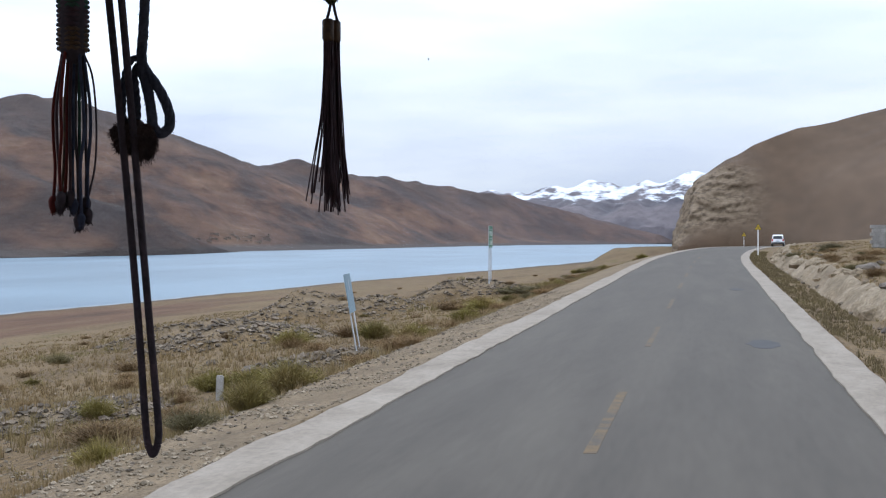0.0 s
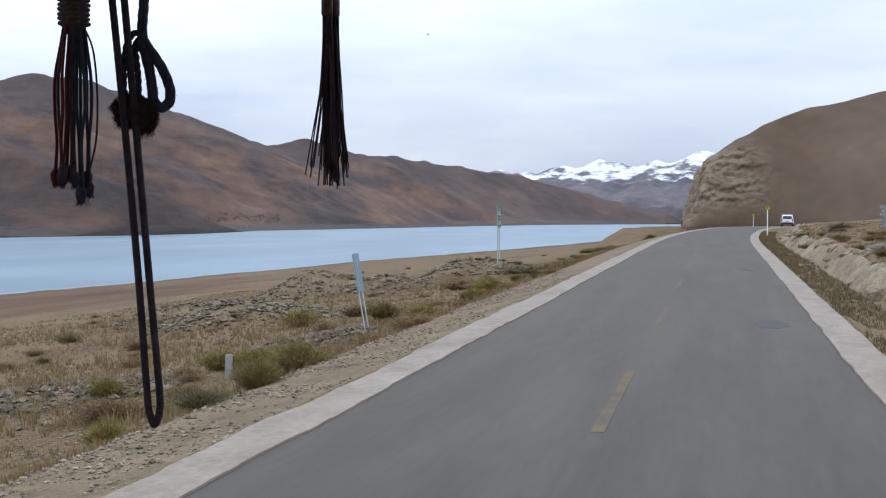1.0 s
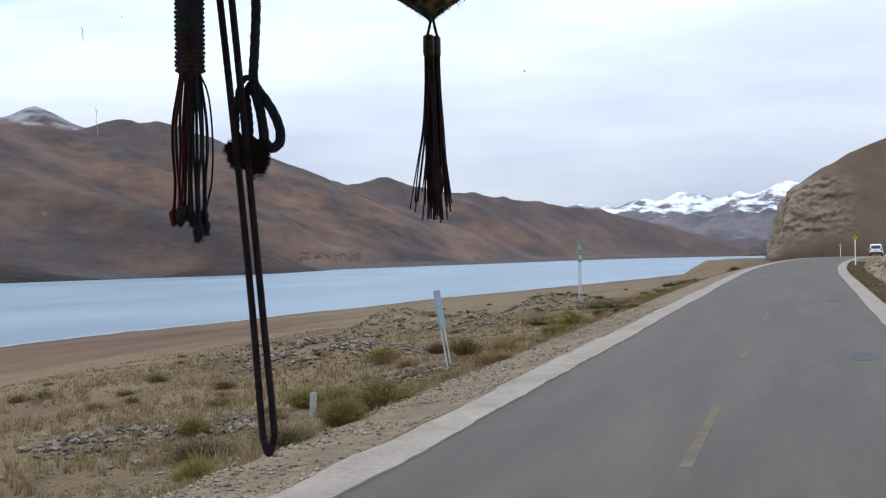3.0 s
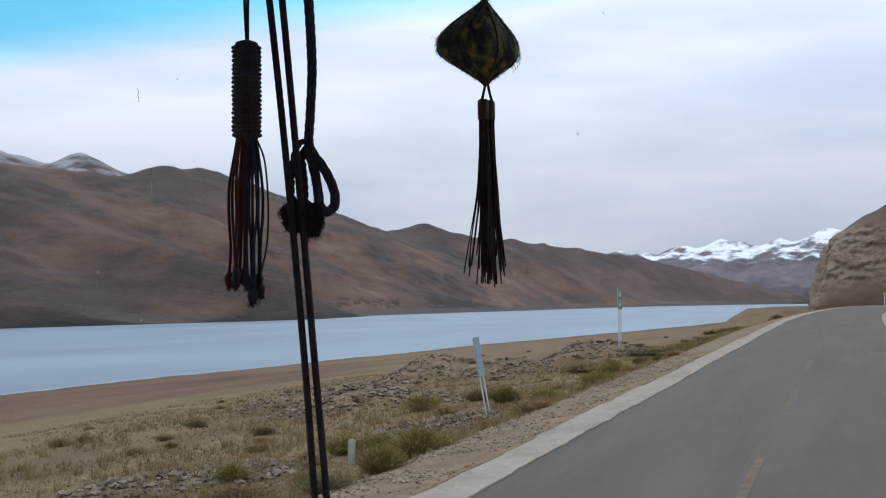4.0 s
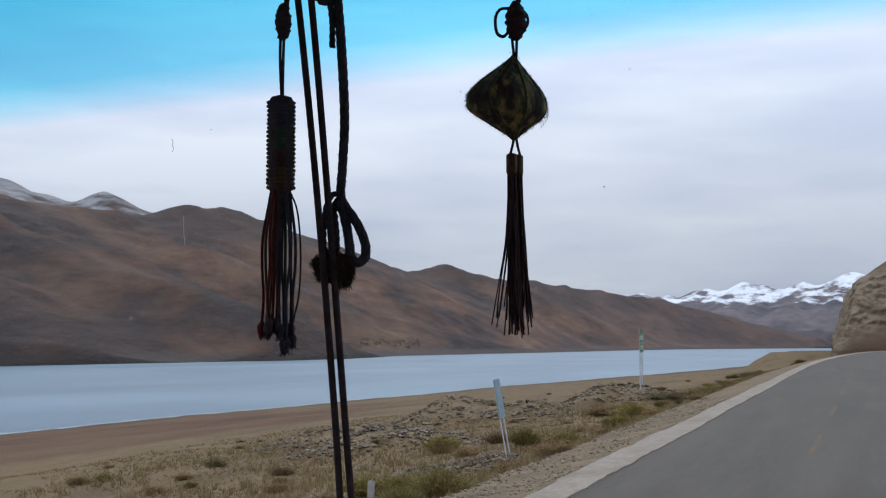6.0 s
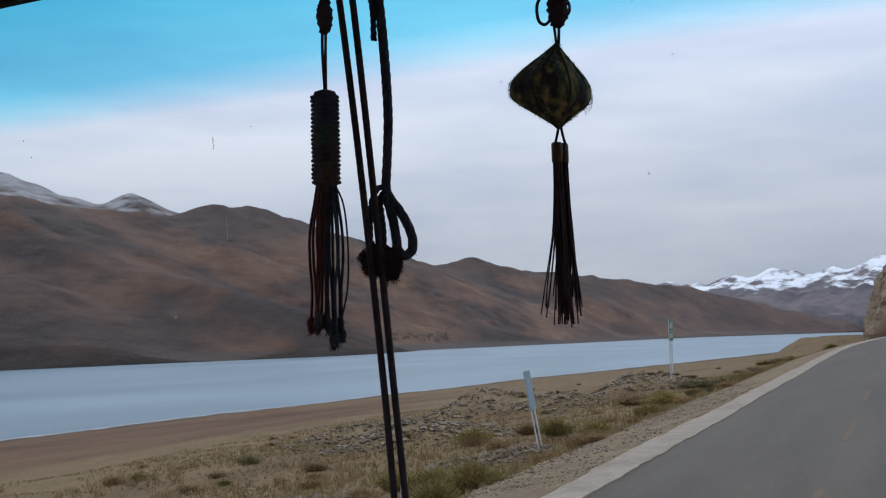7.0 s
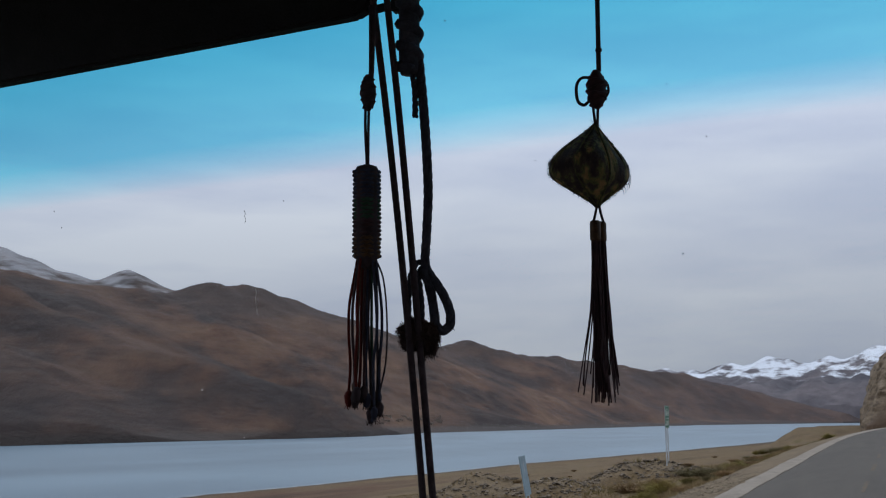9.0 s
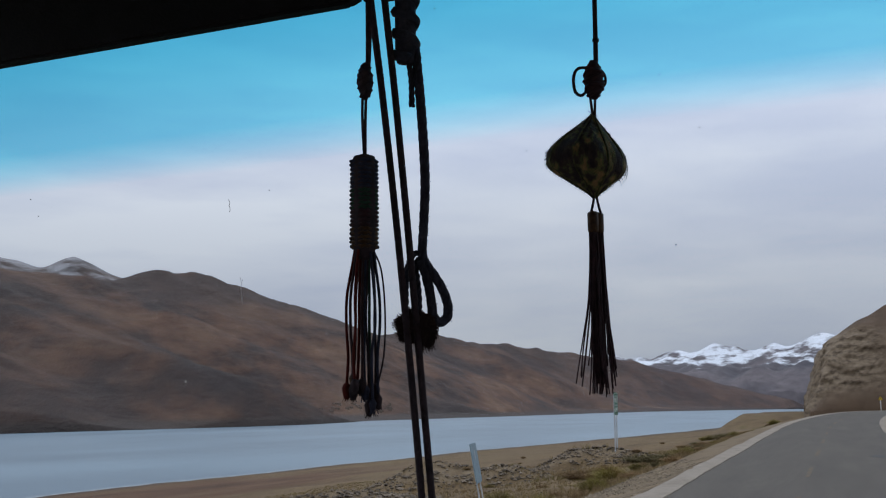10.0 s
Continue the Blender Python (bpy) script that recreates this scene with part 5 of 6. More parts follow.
    for side in (-1, 1):
        bm = bmesh.new()
        lathe(bm, [(0.0036, 0.1795), (0.0050, 0.178), (0.0050, 0.163), (0.0042, 0.161)], 12, v3(side * 0.0032, 0, side * 0.003))
        cap = part("tassel_cap", bm, M_CAP, root, "bronze thread cap", smooth=True)
        bm = bmesh.new()
        for k in range(50):
            a = 2 * math.pi * k / 50 + rnd.uniform(-0.1, 0.1)
            r0, r1 = rnd.uniform(0.001, 0.0042), min(0.95, abs(rnd.gauss(0, 0.46)))
            s = v3(side * 0.0032 + r0 * math.cos(a), 0.166, side * 0.003 + r0 * math.sin(a))
            e = v3(side * 0.0040 + r1 * 0.0220 * math.cos(a) + 0.002, rnd.uniform(0.016, 0.044), side * 0.003 + r1 * 0.009 * math.sin(a))
            mid = s.lerp(e, 0.5) + Vector(((s.x - e.x) * 0.22 + rnd.gauss(0, 0.0008), rnd.gauss(0, 0.0008), 0))
            low = s.lerp(e, 0.8) + Vector(((s.x - e.x) * 0.12 + rnd.gauss(0, 0.0008), 0, 0))
            tube(bm, spline([s, s.lerp(mid, 0.5) + Vector((rnd.gauss(0, 0.0004), 0, 0)), mid, low, e], 3), 0.00060, 5)
        part("tassel_strand", bm, M_MAROON, cap, smooth=True)


long_cord()
wool_rope()
woven_charm()
sachet_charm()


# ---- roadside things ----
def gz1(x, y):
    return float(ground_z(np.array([x]), np.array([y]))[0])


def post(bm, x, y, z0, z1, r=0.03, lean=0.0):
    tube(bm, [Vector((x, y, z0)), Vector((x + lean * 0.5, y, (z0 + z1) / 2)), Vector((x + lean, y, z1))], r, 10)
    return bm


def panel(w, h, t=0.02, corner=0.04):
    """A sign plate with rounded corners, upright in the x-z plane."""
    bm = bmesh.new()
    pts = []
    for cx, cz, a0 in ((w / 2 - corner, h / 2 - corner, 0), (-w / 2 + corner, h / 2 - corner, 90), (-w / 2 + corner, -h / 2 + corner, 180), (w / 2 - corner, -h / 2 + corner, 270)):
        for k in range(4):
            a = radians(a0 + 30 * k)
            pts.append((cx + corner * math.cos(a), cz + corner * math.sin(a)))
    f = [bm.verts.new((x, -t / 2, z)) for x, z in pts]
    b = [bm.verts.new((x, t / 2, z)) for x, z in pts]
    bm.faces.new(f)
    bm.faces.new(b[::-1])
    for k in range(len(pts)):
        bm.faces.new((f[k], b[k], b[(k + 1) % len(pts)], f[(k + 1) % len(pts)]))
    return bm


def lettering(body, size, place, material, parent, name="lettering"):
    cu = bpy.data.curves.new(name, "FONT")
    cu.body, cu.size, cu.extrude, cu.align_x, cu.align_y = body, size, 0.002, "CENTER", "CENTER"
    cu.materials.append(material)
    ob = new(name, cu)
    ob.parent = parent
    ob.location = place
    ob.rotation_euler = (radians(90), 0, 0)
    return ob


def slogan_sign():
    x, y = -13.7, 73.5
    z = gz1(x, y)
    root = thing("road_sign", pose(x, y, z, 0, 0, 93), "green road sign with white characters on two steel posts", "road sign")
    for px in (-0.45, 0.45):
        bm = bmesh.new()
        post(bm, px, 0.05, -0.25, 3.5, 0.04)
        part("post", bm, M_STEEL, root)
    plate = part("plate", panel(1.6, 1.36, 0.025), M_SIGN_GREEN, root)
    plate.location = (0, 0, 2.82)
    for w, h, zz in ((1.5, 0.012, 0.63), (1.5, 0.012, -0.63)):
        bm = bmesh.new()
        box(bm, -w / 2, w / 2, -0.017, -0.013, zz - h / 2, zz + h / 2)
        part("border", bm, M_WHITE, plate)
    for xx in (-0.755, 0.755):
        bm = bmesh.new()
        box(bm, xx - 0.006, xx + 0.006, -0.017, -0.013, -0.62, 0.62)
        part("border", bm, M_WHITE, plate)
    lettering("健康生活", 0.34, (0, -0.015, 0.20), M_WHITE, plate)
    lettering("绿色出行", 0.34, (0, -0.015, -0.40), M_WHITE, plate)
    for zz, w in ((0.47, 0.8), (-0.10, 1.2)):
        bm = bmesh.new()
        box(bm, -w / 2, w / 2, -0.017, -0.013, zz - 0.035, zz + 0.035)
        part("script_bar", bm, M_STEEL, plate)


def notice_sign():
    x, y = -10.2, 33.5
    z = gz1(x, y)
    root = thing("notice_sign", pose(x, y, z, -9.5, 0, 101), "leaning pale blue notice board on two thin steel posts", "road sign")
    for px in (-0.45, 0.45):
        bm = bmesh.new()
        post(bm, px, 0.03, -0.25, 2.28, 0.022)
        part("post", bm, M_STEEL, root)
    plate = part("board", panel(1.4, 1.15, 0.03, 0.02), M_SIGN_BLUE, root)
    plate.location = (0, 0, 1.74)
    bm = bmesh.new()
    box(bm, -0.05, 0.05, -0.018, -0.013, 0.1, 0.4)
    part("script_bar", bm, M_STEEL, plate)


def warning_sign(x, y, size, height, turn):
    z = gz1(x, y) if abs(x) > 0 else 0
    root = thing("warning_sign", pose(x, y, z, 0, 0, turn), "yellow triangular warning sign on a white steel post", "road sign", group="warning signs at the bend")
    bm = bmesh.new()
    post(bm, 0, 0.04, -0.3, height, 0.045)
    part("post", bm, M_WHITE, root)
    for s, t, m, nm in ((1.0, 0.0, M_BLACK_PAINT, "rim"), (0.86, -0.012, M_SIGN_YELLOW, "face")):
        bm = bmesh.new()
        a = [bm.verts.new((s * size * math.sin(2 * math.pi * k / 3), t - 0.01, height - size * 0.6 + s * size * math.cos(2 * math.pi * k / 3))) for k in range(3)]
        b = [bm.verts.new((v.co.x, t + 0.01, v.co.z)) for v in a]
        bm.faces.new(a)
        bm.faces.new(b[::-1])
        for k in range(3):
            bm.faces.new((a[k], b[k], b[(k + 1) % 3], a[(k + 1) % 3]))
        bmesh.ops.bevel(bm, geom=[e for e in bm.edges if abs(e.verts[0].co.y - e.verts[1].co.y) > 0.01], offset=0.04 * s, segments=3, affect="EDGES")
        part(nm, bm, m, root)
    bm = bmesh.new()
    box(bm, -0.03, 0.03, -0.026, -0.022, height - size * 0.85, height - size * 0.25)
    part("symbol", bm, M_BLACK_PAINT, root)


def marker_post():
    x, y = -11.2, 25.6
    root = thing("marker_post", pose(x, y, gz1(x, y), 0, 2, 20), "short white concrete marker post standing in dry grass", "marker post")
    bm = bmesh.new()
    box(bm, -0.085, 0.085, -0.06, 0.06, -0.2, 0.58, bevel=0.02)
    part("shaft", bm, M_WALLSTONE, root)


def white_car():
    """A white estate car that drives away up the road, seen from behind."""
    y = 186.0
    x = float(road_shift(y)) + 0.5
    root = thing("white_car", pose(x, y, float(road_z(y)), 0, 0, -4.0), "white off-road estate car on the asphalt near the bend", "car")
    bm = bmesh.new()
    prof = [(-2.25, 0.42), (-2.3, 0.72), (-2.22, 1.02), (-1.0, 1.06), (0.9, 1.02), (1.9, 0.92), (2.25, 0.78), (2.3, 0.45), (1.8, 0.34), (-1.8, 0.34)]
    sides = []
    for s in (-0.92, 0.92):
        sides.append([bm.verts.new((s, yy, zz)) for yy, zz in prof])
    bm.faces.new(sides[0][::-1])
    bm.faces.new(sides[1])
    for k in range(len(prof)):
        bm.faces.new((sides[0][k], sides[0][(k + 1) % len(prof)], sides[1][(k + 1) % len(prof)], sides[1][k]))
    bmesh.ops.bevel(bm, geom=list(bm.edges), offset=0.06, segments=2, affect="EDGES")
    part("body", bm, M_CAR, root)
    bm = bmesh.new()
    prof = [(-2.18, 1.0), (-2.05, 1.66), (-1.7, 1.78), (0.1, 1.78), (0.5, 1.68), (1.05, 1.0)]
    sides = []
    for s in (-1, 1):
        sides.append([bm.verts.new((s * (0.86 - 0.16 * (zz - 1.0)), yy, zz)) for yy, zz in prof])
    bm.faces.new(sides[0][::-1])
    bm.faces.new(sides[1])
    for k in range(len(prof)):
        bm.faces.new((sides[0][k], sides[0][(k + 1) % len(prof)], sides[1][(k + 1) % len(prof)], sides[1][k]))
    bmesh.ops.bevel(bm, geom=list(bm.edges), offset=0.05, segments=2, affect="EDGES")
    part("cabin", bm, M_CAR, root)
    bm = bmesh.new()
    a = [bm.verts.new(q) for q in ((-0.68, -2.165, 1.12), (0.68, -2.165, 1.12), (0.62, -2.075, 1.58), (-0.62, -2.075, 1.58))]
    b = [bm.verts.new(v.co + Vector((0, -0.02, 0))) for v in a]
    bm.faces.new(b)
    for k in range(4):
        bm.faces.new((a[k], a[(k + 1) % 4], b[(k + 1) % 4], b[k]))
    part("rear_window", bm, M_CARGLASS, root)
    for s in (-1, 1):
        bm = bmesh.new()
        a = [bm.verts.new(q) for q in ((s * 0.855, -1.7, 1.12), (s * 0.855, 0.55, 1.12), (s * 0.77, 0.2, 1.62), (s * 0.77, -1.6, 1.62))]
        b = [bm.verts.new(v.co + Vector((s * 0.015, 0, 0))) for v in a]
        bm.faces.new(b)
        for k in range(4):
            bm.faces.new((a[k], a[(k + 1) % 4], b[(k + 1) % 4], b[k]))
        part("side_window", bm, M_CARGLASS, root)
        bm = bmesh.new()
        box(bm, s * 0.78 - 0.1, s * 0.78 + 0.1, -2.33, -2.2, 0.78, 1.12, bevel=0.03)
        part("tail_lamp", bm, M_REDLIGHT, root, "red tail lamp")
    bm = bmesh.new()
    box(bm, -0.9, 0.9, -2.42, -2.25, 0.42, 0.62, bevel=0.04)
    part("bumper", bm, M_BLACK_PAINT, root)
    bm = bmesh.new()
    box(bm, -0.25, 0.25, -2.33, -2.29, 0.74, 0.86, bevel=0.005)
    part("plate_bar", bm, M_SIGN_BLUE, root)
    for s in (-1, 1):
        for yy in (-1.4, 1.45):
            bm = bmesh.new()
            bmesh.ops.create_cone(bm, cap_ends=True, segments=20, radius1=0.36, radius2=0.36, depth=0.24, matrix=Matrix.Translation((s * 0.82, yy, 0.36)) @ Matrix.Rotation(math.pi / 2, 4, "Y"))
            bmesh.ops.bevel(bm, geom=[e for e in bm.edges if len(e.link_faces) == 2 and any(len(f.verts) > 4 for f in e.link_faces)], offset=0.04, segments=2, affect="EDGES")
            wheel = part("wheel", bm, M_TYRE, root)
            bm = bmesh.new()
            bmesh.ops.create_cone(bm, cap_ends=True, segments=16, radius1=0.21, radius2=0.18, depth=0.03, matrix=Matrix.Translation((s * 0.95, yy, 0.36)) @ Matrix.Rotation(s * math.pi / 2, 4, "Y"))
            part("rim", bm, M_STEEL, wheel)


def block_wall():
    """A short wall of grey blocks on the slope."""
    x0, y0 = 11.2, 88.0
    z0 = gz1(x0, y0)
    root = thing("block_wall", pose(x0, y0, z0, 0, 0, 8), "short grey wall of rough stone blocks on the slope", "wall")
    r = random.Random(3)
    bm = bmesh.new()
    box(bm, 0.0, 3.4, 0.05, 0.33, -0.4, 1.55)
    part("core", bm, M_WALLSTONE, root)
    for row in range(6):
        x = -0.1 - (row % 2) * 0.12
        while x < 3.3:
            w = r.uniform(0.38, 0.55)
            bm = bmesh.new()
            box(bm, x + 0.012, x + w - 0.012, r.uniform(-0.02, 0.015), 0.38, row * 0.27 + 0.01, row * 0.27 + 0.26, bevel=0.02)
            part("block", bm, M_WALLSTONE, root)
            x += w


def ruins():
    """Low broken stone walls on the far shore."""
    r = random.Random(9)
    for k in range(30):
        bearing, rise = radians(-r.uniform(21.2, 24.8)), math.tan(radians(r.uniform(-0.1, 0.32)))
        far = 1080.0
        while far < 2400 and range_z(far * math.sin(bearing), far * math.cos(bearing)) < EYE + far * rise:
            far += 12.0
        ax, ay = far * math.sin(bearing), far * math.cos(bearing)
        root = thing("ruined_wall", pose(ax, ay, range_z(ax, ay), 0, 0, r.choice((0, 90)) + r.uniform(-12, 12)), "low broken stone wall on the far lake shore", "wall", group="ruined walls on the far shore")
        length = r.uniform(4, 13)
        bm = bmesh.new()
        box(bm, -length / 2, length / 2, -0.5, 0.5, -4.0, r.uniform(0.5, 1.7), bevel=0.2)
        part("masonry", bm, M_RUIN, root)


ruins()
slogan_sign()
notice_sign()
warning_sign(float(road_shift(104)) + 3.1, 104.0, 0.36, 2.6, 0)
warning_sign(float(road_shift(205)) - 7.4, 205.0, 0.5, 2.8, 0)
marker_post()
white_car()
block_wall()


def rock_shape(rnd, r, flat=0.6):
    bm = bmesh.new()
    bmesh.ops.create_icosphere(bm, subdivisions=2, radius=r)
    for v in bm.verts:
        n = noise.noise(v.co * (1.4 / r) + Vector((rnd.uniform(0, 0.01), r * 90, 3.0)))
        v.co *= 1 + 0.45 * n
        v.co.z *= flat
    return bm


rk = random.Random(21)
for x, y, r, sx in ((-8.3, 21.2, 0.33, 1.5), (-10.6, 29.0, 0.26, 1.3), (-13.5, 33.0, 0.2, 1.2), (-9.0, 25.0, 0.14, 1.2), (-16.0, 36.0, 0.22, 1.0), (-7.6, 17.5, 0.12, 1.3), (4.6, 33.0, 0.2, 1.4), (5.6, 40.0, 0.3, 1.3), (6.4, 52.0, 0.34, 1.4), (5.2, 27.0, 0.16, 1.1)):
    ob = part("boulder", rock_shape(rk, r), M_BOULDER)
    ob.matrix_world = pose(x, y, gz1(x, y) + r * 0.18, 0, 0, rk.uniform(0, 360)) @ Matrix.Diagonal((sx, 1, 1, 1))
    tagged(ob, "grey-brown weathered boulder half sunk in dry ground", "rock", group="boulders beside the road")


# pale rocks that stick out of the cut bank
bank_rock = [rock_shape(rk, 0.5, 0.8) for k in range(4)]
for k in range(34):
    y = 16 + 100 * rk.random() ** 1.3
    e = rk.uniform(1.9, 3.6)
    x = float(road_shift(y)) + RIGHT + KERB + e
    r = rk.uniform(0.5, 1.5)
    ob = part("bank_rock", bank_rock[k % 4].copy(), M_BANK)
    ob.matrix_world = pose(x, y, float(road_z(y)) - 0.55 + 0.75 * smoothstep(1.75, 3.0, e), rk.uniform(-20, 20), rk.uniform(-20, 20), rk.uniform(0, 360)) @ Matrix.Diagonal((r * 0.8, r, r * 0.7, 1))
    tagged(ob, "pale earthy rock lodged in the cut bank", "rock", group="rocks in the cut bank")


# ---- shrubs ----
def shrub_mesh(name, seed, material, blades=1500, height=0.62, spread=0.62):
    """A dense shrub of many fine upright twigs and leaves."""
    r = random.Random(seed)
    verts, faces = [], []
    for k in range(blades):
        a = r.uniform(0, 2 * math.pi)
        q = math.sqrt(r.random())
        lean = q * spread
        h = height * (1 - 0.45 * q * q) * r.uniform(0.55, 1.08) * (1 + 0.2 * math.sin(3 * a + seed))
        bx, by = 0.28 * spread * q * math.cos(a) * r.uniform(0.4, 1.6), 0.28 * spread * q * math.sin(a) * r.uniform(0.4, 1.6)
        tx, ty = bx + lean * 0.75 * math.cos(a + r.gauss(0, 0.3)), by + lean * 0.75 * math.sin(a + r.gauss(0, 0.3))
        w = r.uniform(0.0025, 0.0055)
        b = r.uniform(0, math.pi)
        ux, uy = w * math.cos(b), w * math.sin(b)
        mx, my, mz = bx + (tx - bx) * 0.4, by + (ty - by) * 0.4, h * 0.58
        i = len(verts)
        verts += [(bx - ux * 0.6, by - uy * 0.6, -0.05), (bx + ux * 0.6, by + uy * 0.6, -0.05), (mx + ux, my + uy, mz), (mx - ux, my - uy, mz), (tx, ty, h)]
        faces += [(i, i + 1, i + 2, i + 3), (i + 3, i + 2, i + 4)]
        # side sprigs
        for s in range(1):
            f = r.uniform(0.45, 0.95)
            px, py, pz = bx + (tx - bx) * f, by + (ty - by) * f, h * f
            c = r.uniform(0, 2 * math.pi)
            ln = r.uniform(0.03, 0.065)
            i = len(verts)
            verts += [(px, py, pz), (px + ln * math.cos(c) - uy, py + ln * math.sin(c) + ux, pz + ln * r.uniform(0.2, 0.9)), (px + ln * 0.8 * math.cos(c) + uy * 1.3, py + ln * 0.8 * math.sin(c) - ux * 1.3, pz + ln * r.uniform(0.2, 0.9))]
            faces += [(i, i + 1, i + 2)]
    return mesh_from(name, verts, faces, material, smooth=False)


OLIVE = [shrub_mesh("shrub", 31 + k, M_BUSH) for k in range(3)]
DARK = [shrub_mesh("shrub", 41 + k, M_BUSH_DARK, 1000, 0.5, 0.75) for k in range(2)]
BROWN = [shrub_mesh("shrub", 51 + k, M_BUSH_BROWN, 900, 0.42, 0.75) for k in range(2)]
LABELS = {"o": "rounded olive-yellow shrub on the gravelly roadside", "d": "low dark olive shrub on the roadside", "b": "low brown dry shrub on stony ground"}
SETS = {"o": OLIVE, "d": DARK, "b": BROWN}


def shrub(kind, x, y, size, wide=1.0):
    ob = new("shrub", rk.choice(SETS[kind]))
    ob.matrix_world = pose(x, y, gz1(x, y), 0, 0, rk.uniform(0, 360)) @ Matrix.Diagonal((size * wide, size * wide, size, 1))
    tagged(ob, LABELS[kind], "shrub", group="roadside shrubs")


for kind, x, y, size, wide in (
        ("o", -7.3, 19.8, 1.0, 1.15), ("o", -7.9, 20.6, 0.9, 1.2), ("o", -6.9, 16.9, 0.75, 1.1), ("d", -7.0, 15.1, 0.6, 1.3), ("b", -11.1, 20.0, 1.1, 1.3), ("o", -11.6, 40.0, 1.15, 1.2),
        ("b", -13.4, 42.6, 1.1, 1.1), ("o", -9.4, 37.0, 1.0, 1.4), ("b", -7.9, 29.6, 1.0, 1.3), ("b", -14.4, 39.2, 0.9, 1.0), ("b", -12.6, 36.5, 0.8, 1.2), ("o", -12.4, 27.9, 0.9, 1.3),
        ("o", -11.4, 28.1, 0.85, 1.4), ("o", -8.8, 15.8, 0.8, 1.1), ("o", -13.0, 23.2, 0.75, 1.2), ("b", -10.8, 22.6, 0.8, 1.1), ("b", -8.6, 34.0, 1.0, 1.5), ("b", -8.9, 47.0, 1.0, 1.7),
        ("o", -10.6, 55.0, 1.1, 1.6), ("b", -12.6, 57.0, 1.1, 1.6), ("d", -9.6, 67.0, 1.1, 1.8), ("d", -10.8, 69.0, 1.1, 1.8), ("d", -12.0, 71.0, 1.0, 1.8), ("d", -8.6, 73.0, 0.9, 1.7), ("o", -8.0, 61.0, 0.9, 1.6),
        ("o", -14.6, 39.8, 1.1, 1.3), ("o", -9.6, 46.0, 1.0, 1.3), ("b", -16.5, 31.0, 0.8, 1.2), ("b", -19.0, 36.0, 0.8, 1.3), ("b", -22.0, 33.0, 0.7, 1.3), ("d", -24.0, 40.0, 0.8, 1.2), ("b", -28.0, 37.0, 0.9, 1.2),
        ("b", 8.3, 47.0, 1.5, 1.2), ("b", 5.9, 46.0, 0.8, 1.2), ("b", 7.5, 62.0, 1.0, 1.4), ("b", 6.6, 70.0, 0.9, 1.3), ("d", 5.6, 84.0, 0.9, 1.5), ("b", 9.5, 75.0, 1.1, 1.4), ("b", 10.5, 58.0, 0.9, 1.2), ("d", 9.0, 95.0, 1.2, 1.5),
        ("b", -9.5, 84.0, 1.0, 1.7), ("b", -8.4, 92.0, 1.0, 1.8), ("d", -9.8, 100.0, 1.1, 1.8), ("b", -12.5, 64.0, 0.9, 1.4), ("b", -7.4, 24.6, 0.6, 1.2), ("b", -6.9, 27.0, 0.5, 1.2), ("b", -7.2, 41.0, 0.6, 1.3), ("b", -7.3, 52.0, 0.7, 1.4)):
    shrub(kind, x, y, size, wide)
for k in range(46):
    y = rk.uniform(40, 118)
    shrub(rk.choice("bbod"), float(road_shift(y)) + LEFT - KERB - rk.uniform(2.4, 7.5), y, rk.uniform(0.35, 0.8), rk.uniform(1.2, 2.0))
for k in range(16):
    y = rk.uniform(26, 100)
    shrub(rk.choice("bbd"), float(road_shift(y)) + rk.uniform(5.6, 12), y, rk.uniform(0.3, 0.7), rk.uniform(1.0, 1.5))
for k in range(22):
    y = 18 + 90 * rk.random() ** 1.2
    shrub(rk.choice("bbd"), float(road_shift(y)) + RIGHT + KERB + rk.uniform(2.6, 4.6), y, rk.uniform(0.3, 0.75), rk.uniform(1.0, 1.6))
for k in range(70):
    y = rk.uniform(18, 120)
    x = float(road_shift(y)) - rk.uniform(9, 36)
    shrub(rk.choice("bbbbo"), x, y, rk.uniform(0.3, 0.6), rk.uniform(1.0, 1.5))

# ---- grass and stones that nobody could count ----
nr = np.random.default_rng(4)


def scatter_left(n, near, far, d0, d1, power=1.0):
    y = near + (far - near) * nr.random(n) ** 1.6
    d = d0 + (d1 - d0) * nr.random(n) ** power
    x = road_shift(y) + LEFT - KERB - d
    return x, y


def grass(name, x, y, height, label, per=6, material=M_GRASS):
    z = ground_z(x, y)
    verts, faces = [], []
    for px, py, pz in zip(x, y, z):
        s = height * (0.5 + 0.9 * nr.random())
        for k in range(per):
            a, l = nr.random() * 6.283, nr.random() * 0.65
            bx, by = px + 0.09 * l * math.cos(a), py + 0.09 * l * math.sin(a)
            h = s * (0.6 + 0.6 * nr.random())
            w = 0.005 + 0.006 * nr.random() + 0.00012 * py
            c = nr.random() * 3.14
            i = len(verts)
            verts += [(bx - w * math.cos(c), by - w * math.sin(c), pz - 0.03), (bx + w * math.cos(c), by + w * math.sin(c), pz - 0.03), (bx + l * h * 0.9 * math.cos(a), by + l * h * 0.9 * math.sin(a), pz + h)]
            faces.append((i, i + 1, i + 2))
    tagged(new(name, mesh_from(name, verts, faces, material, smooth=False)), label, "grass", kind="stuff")


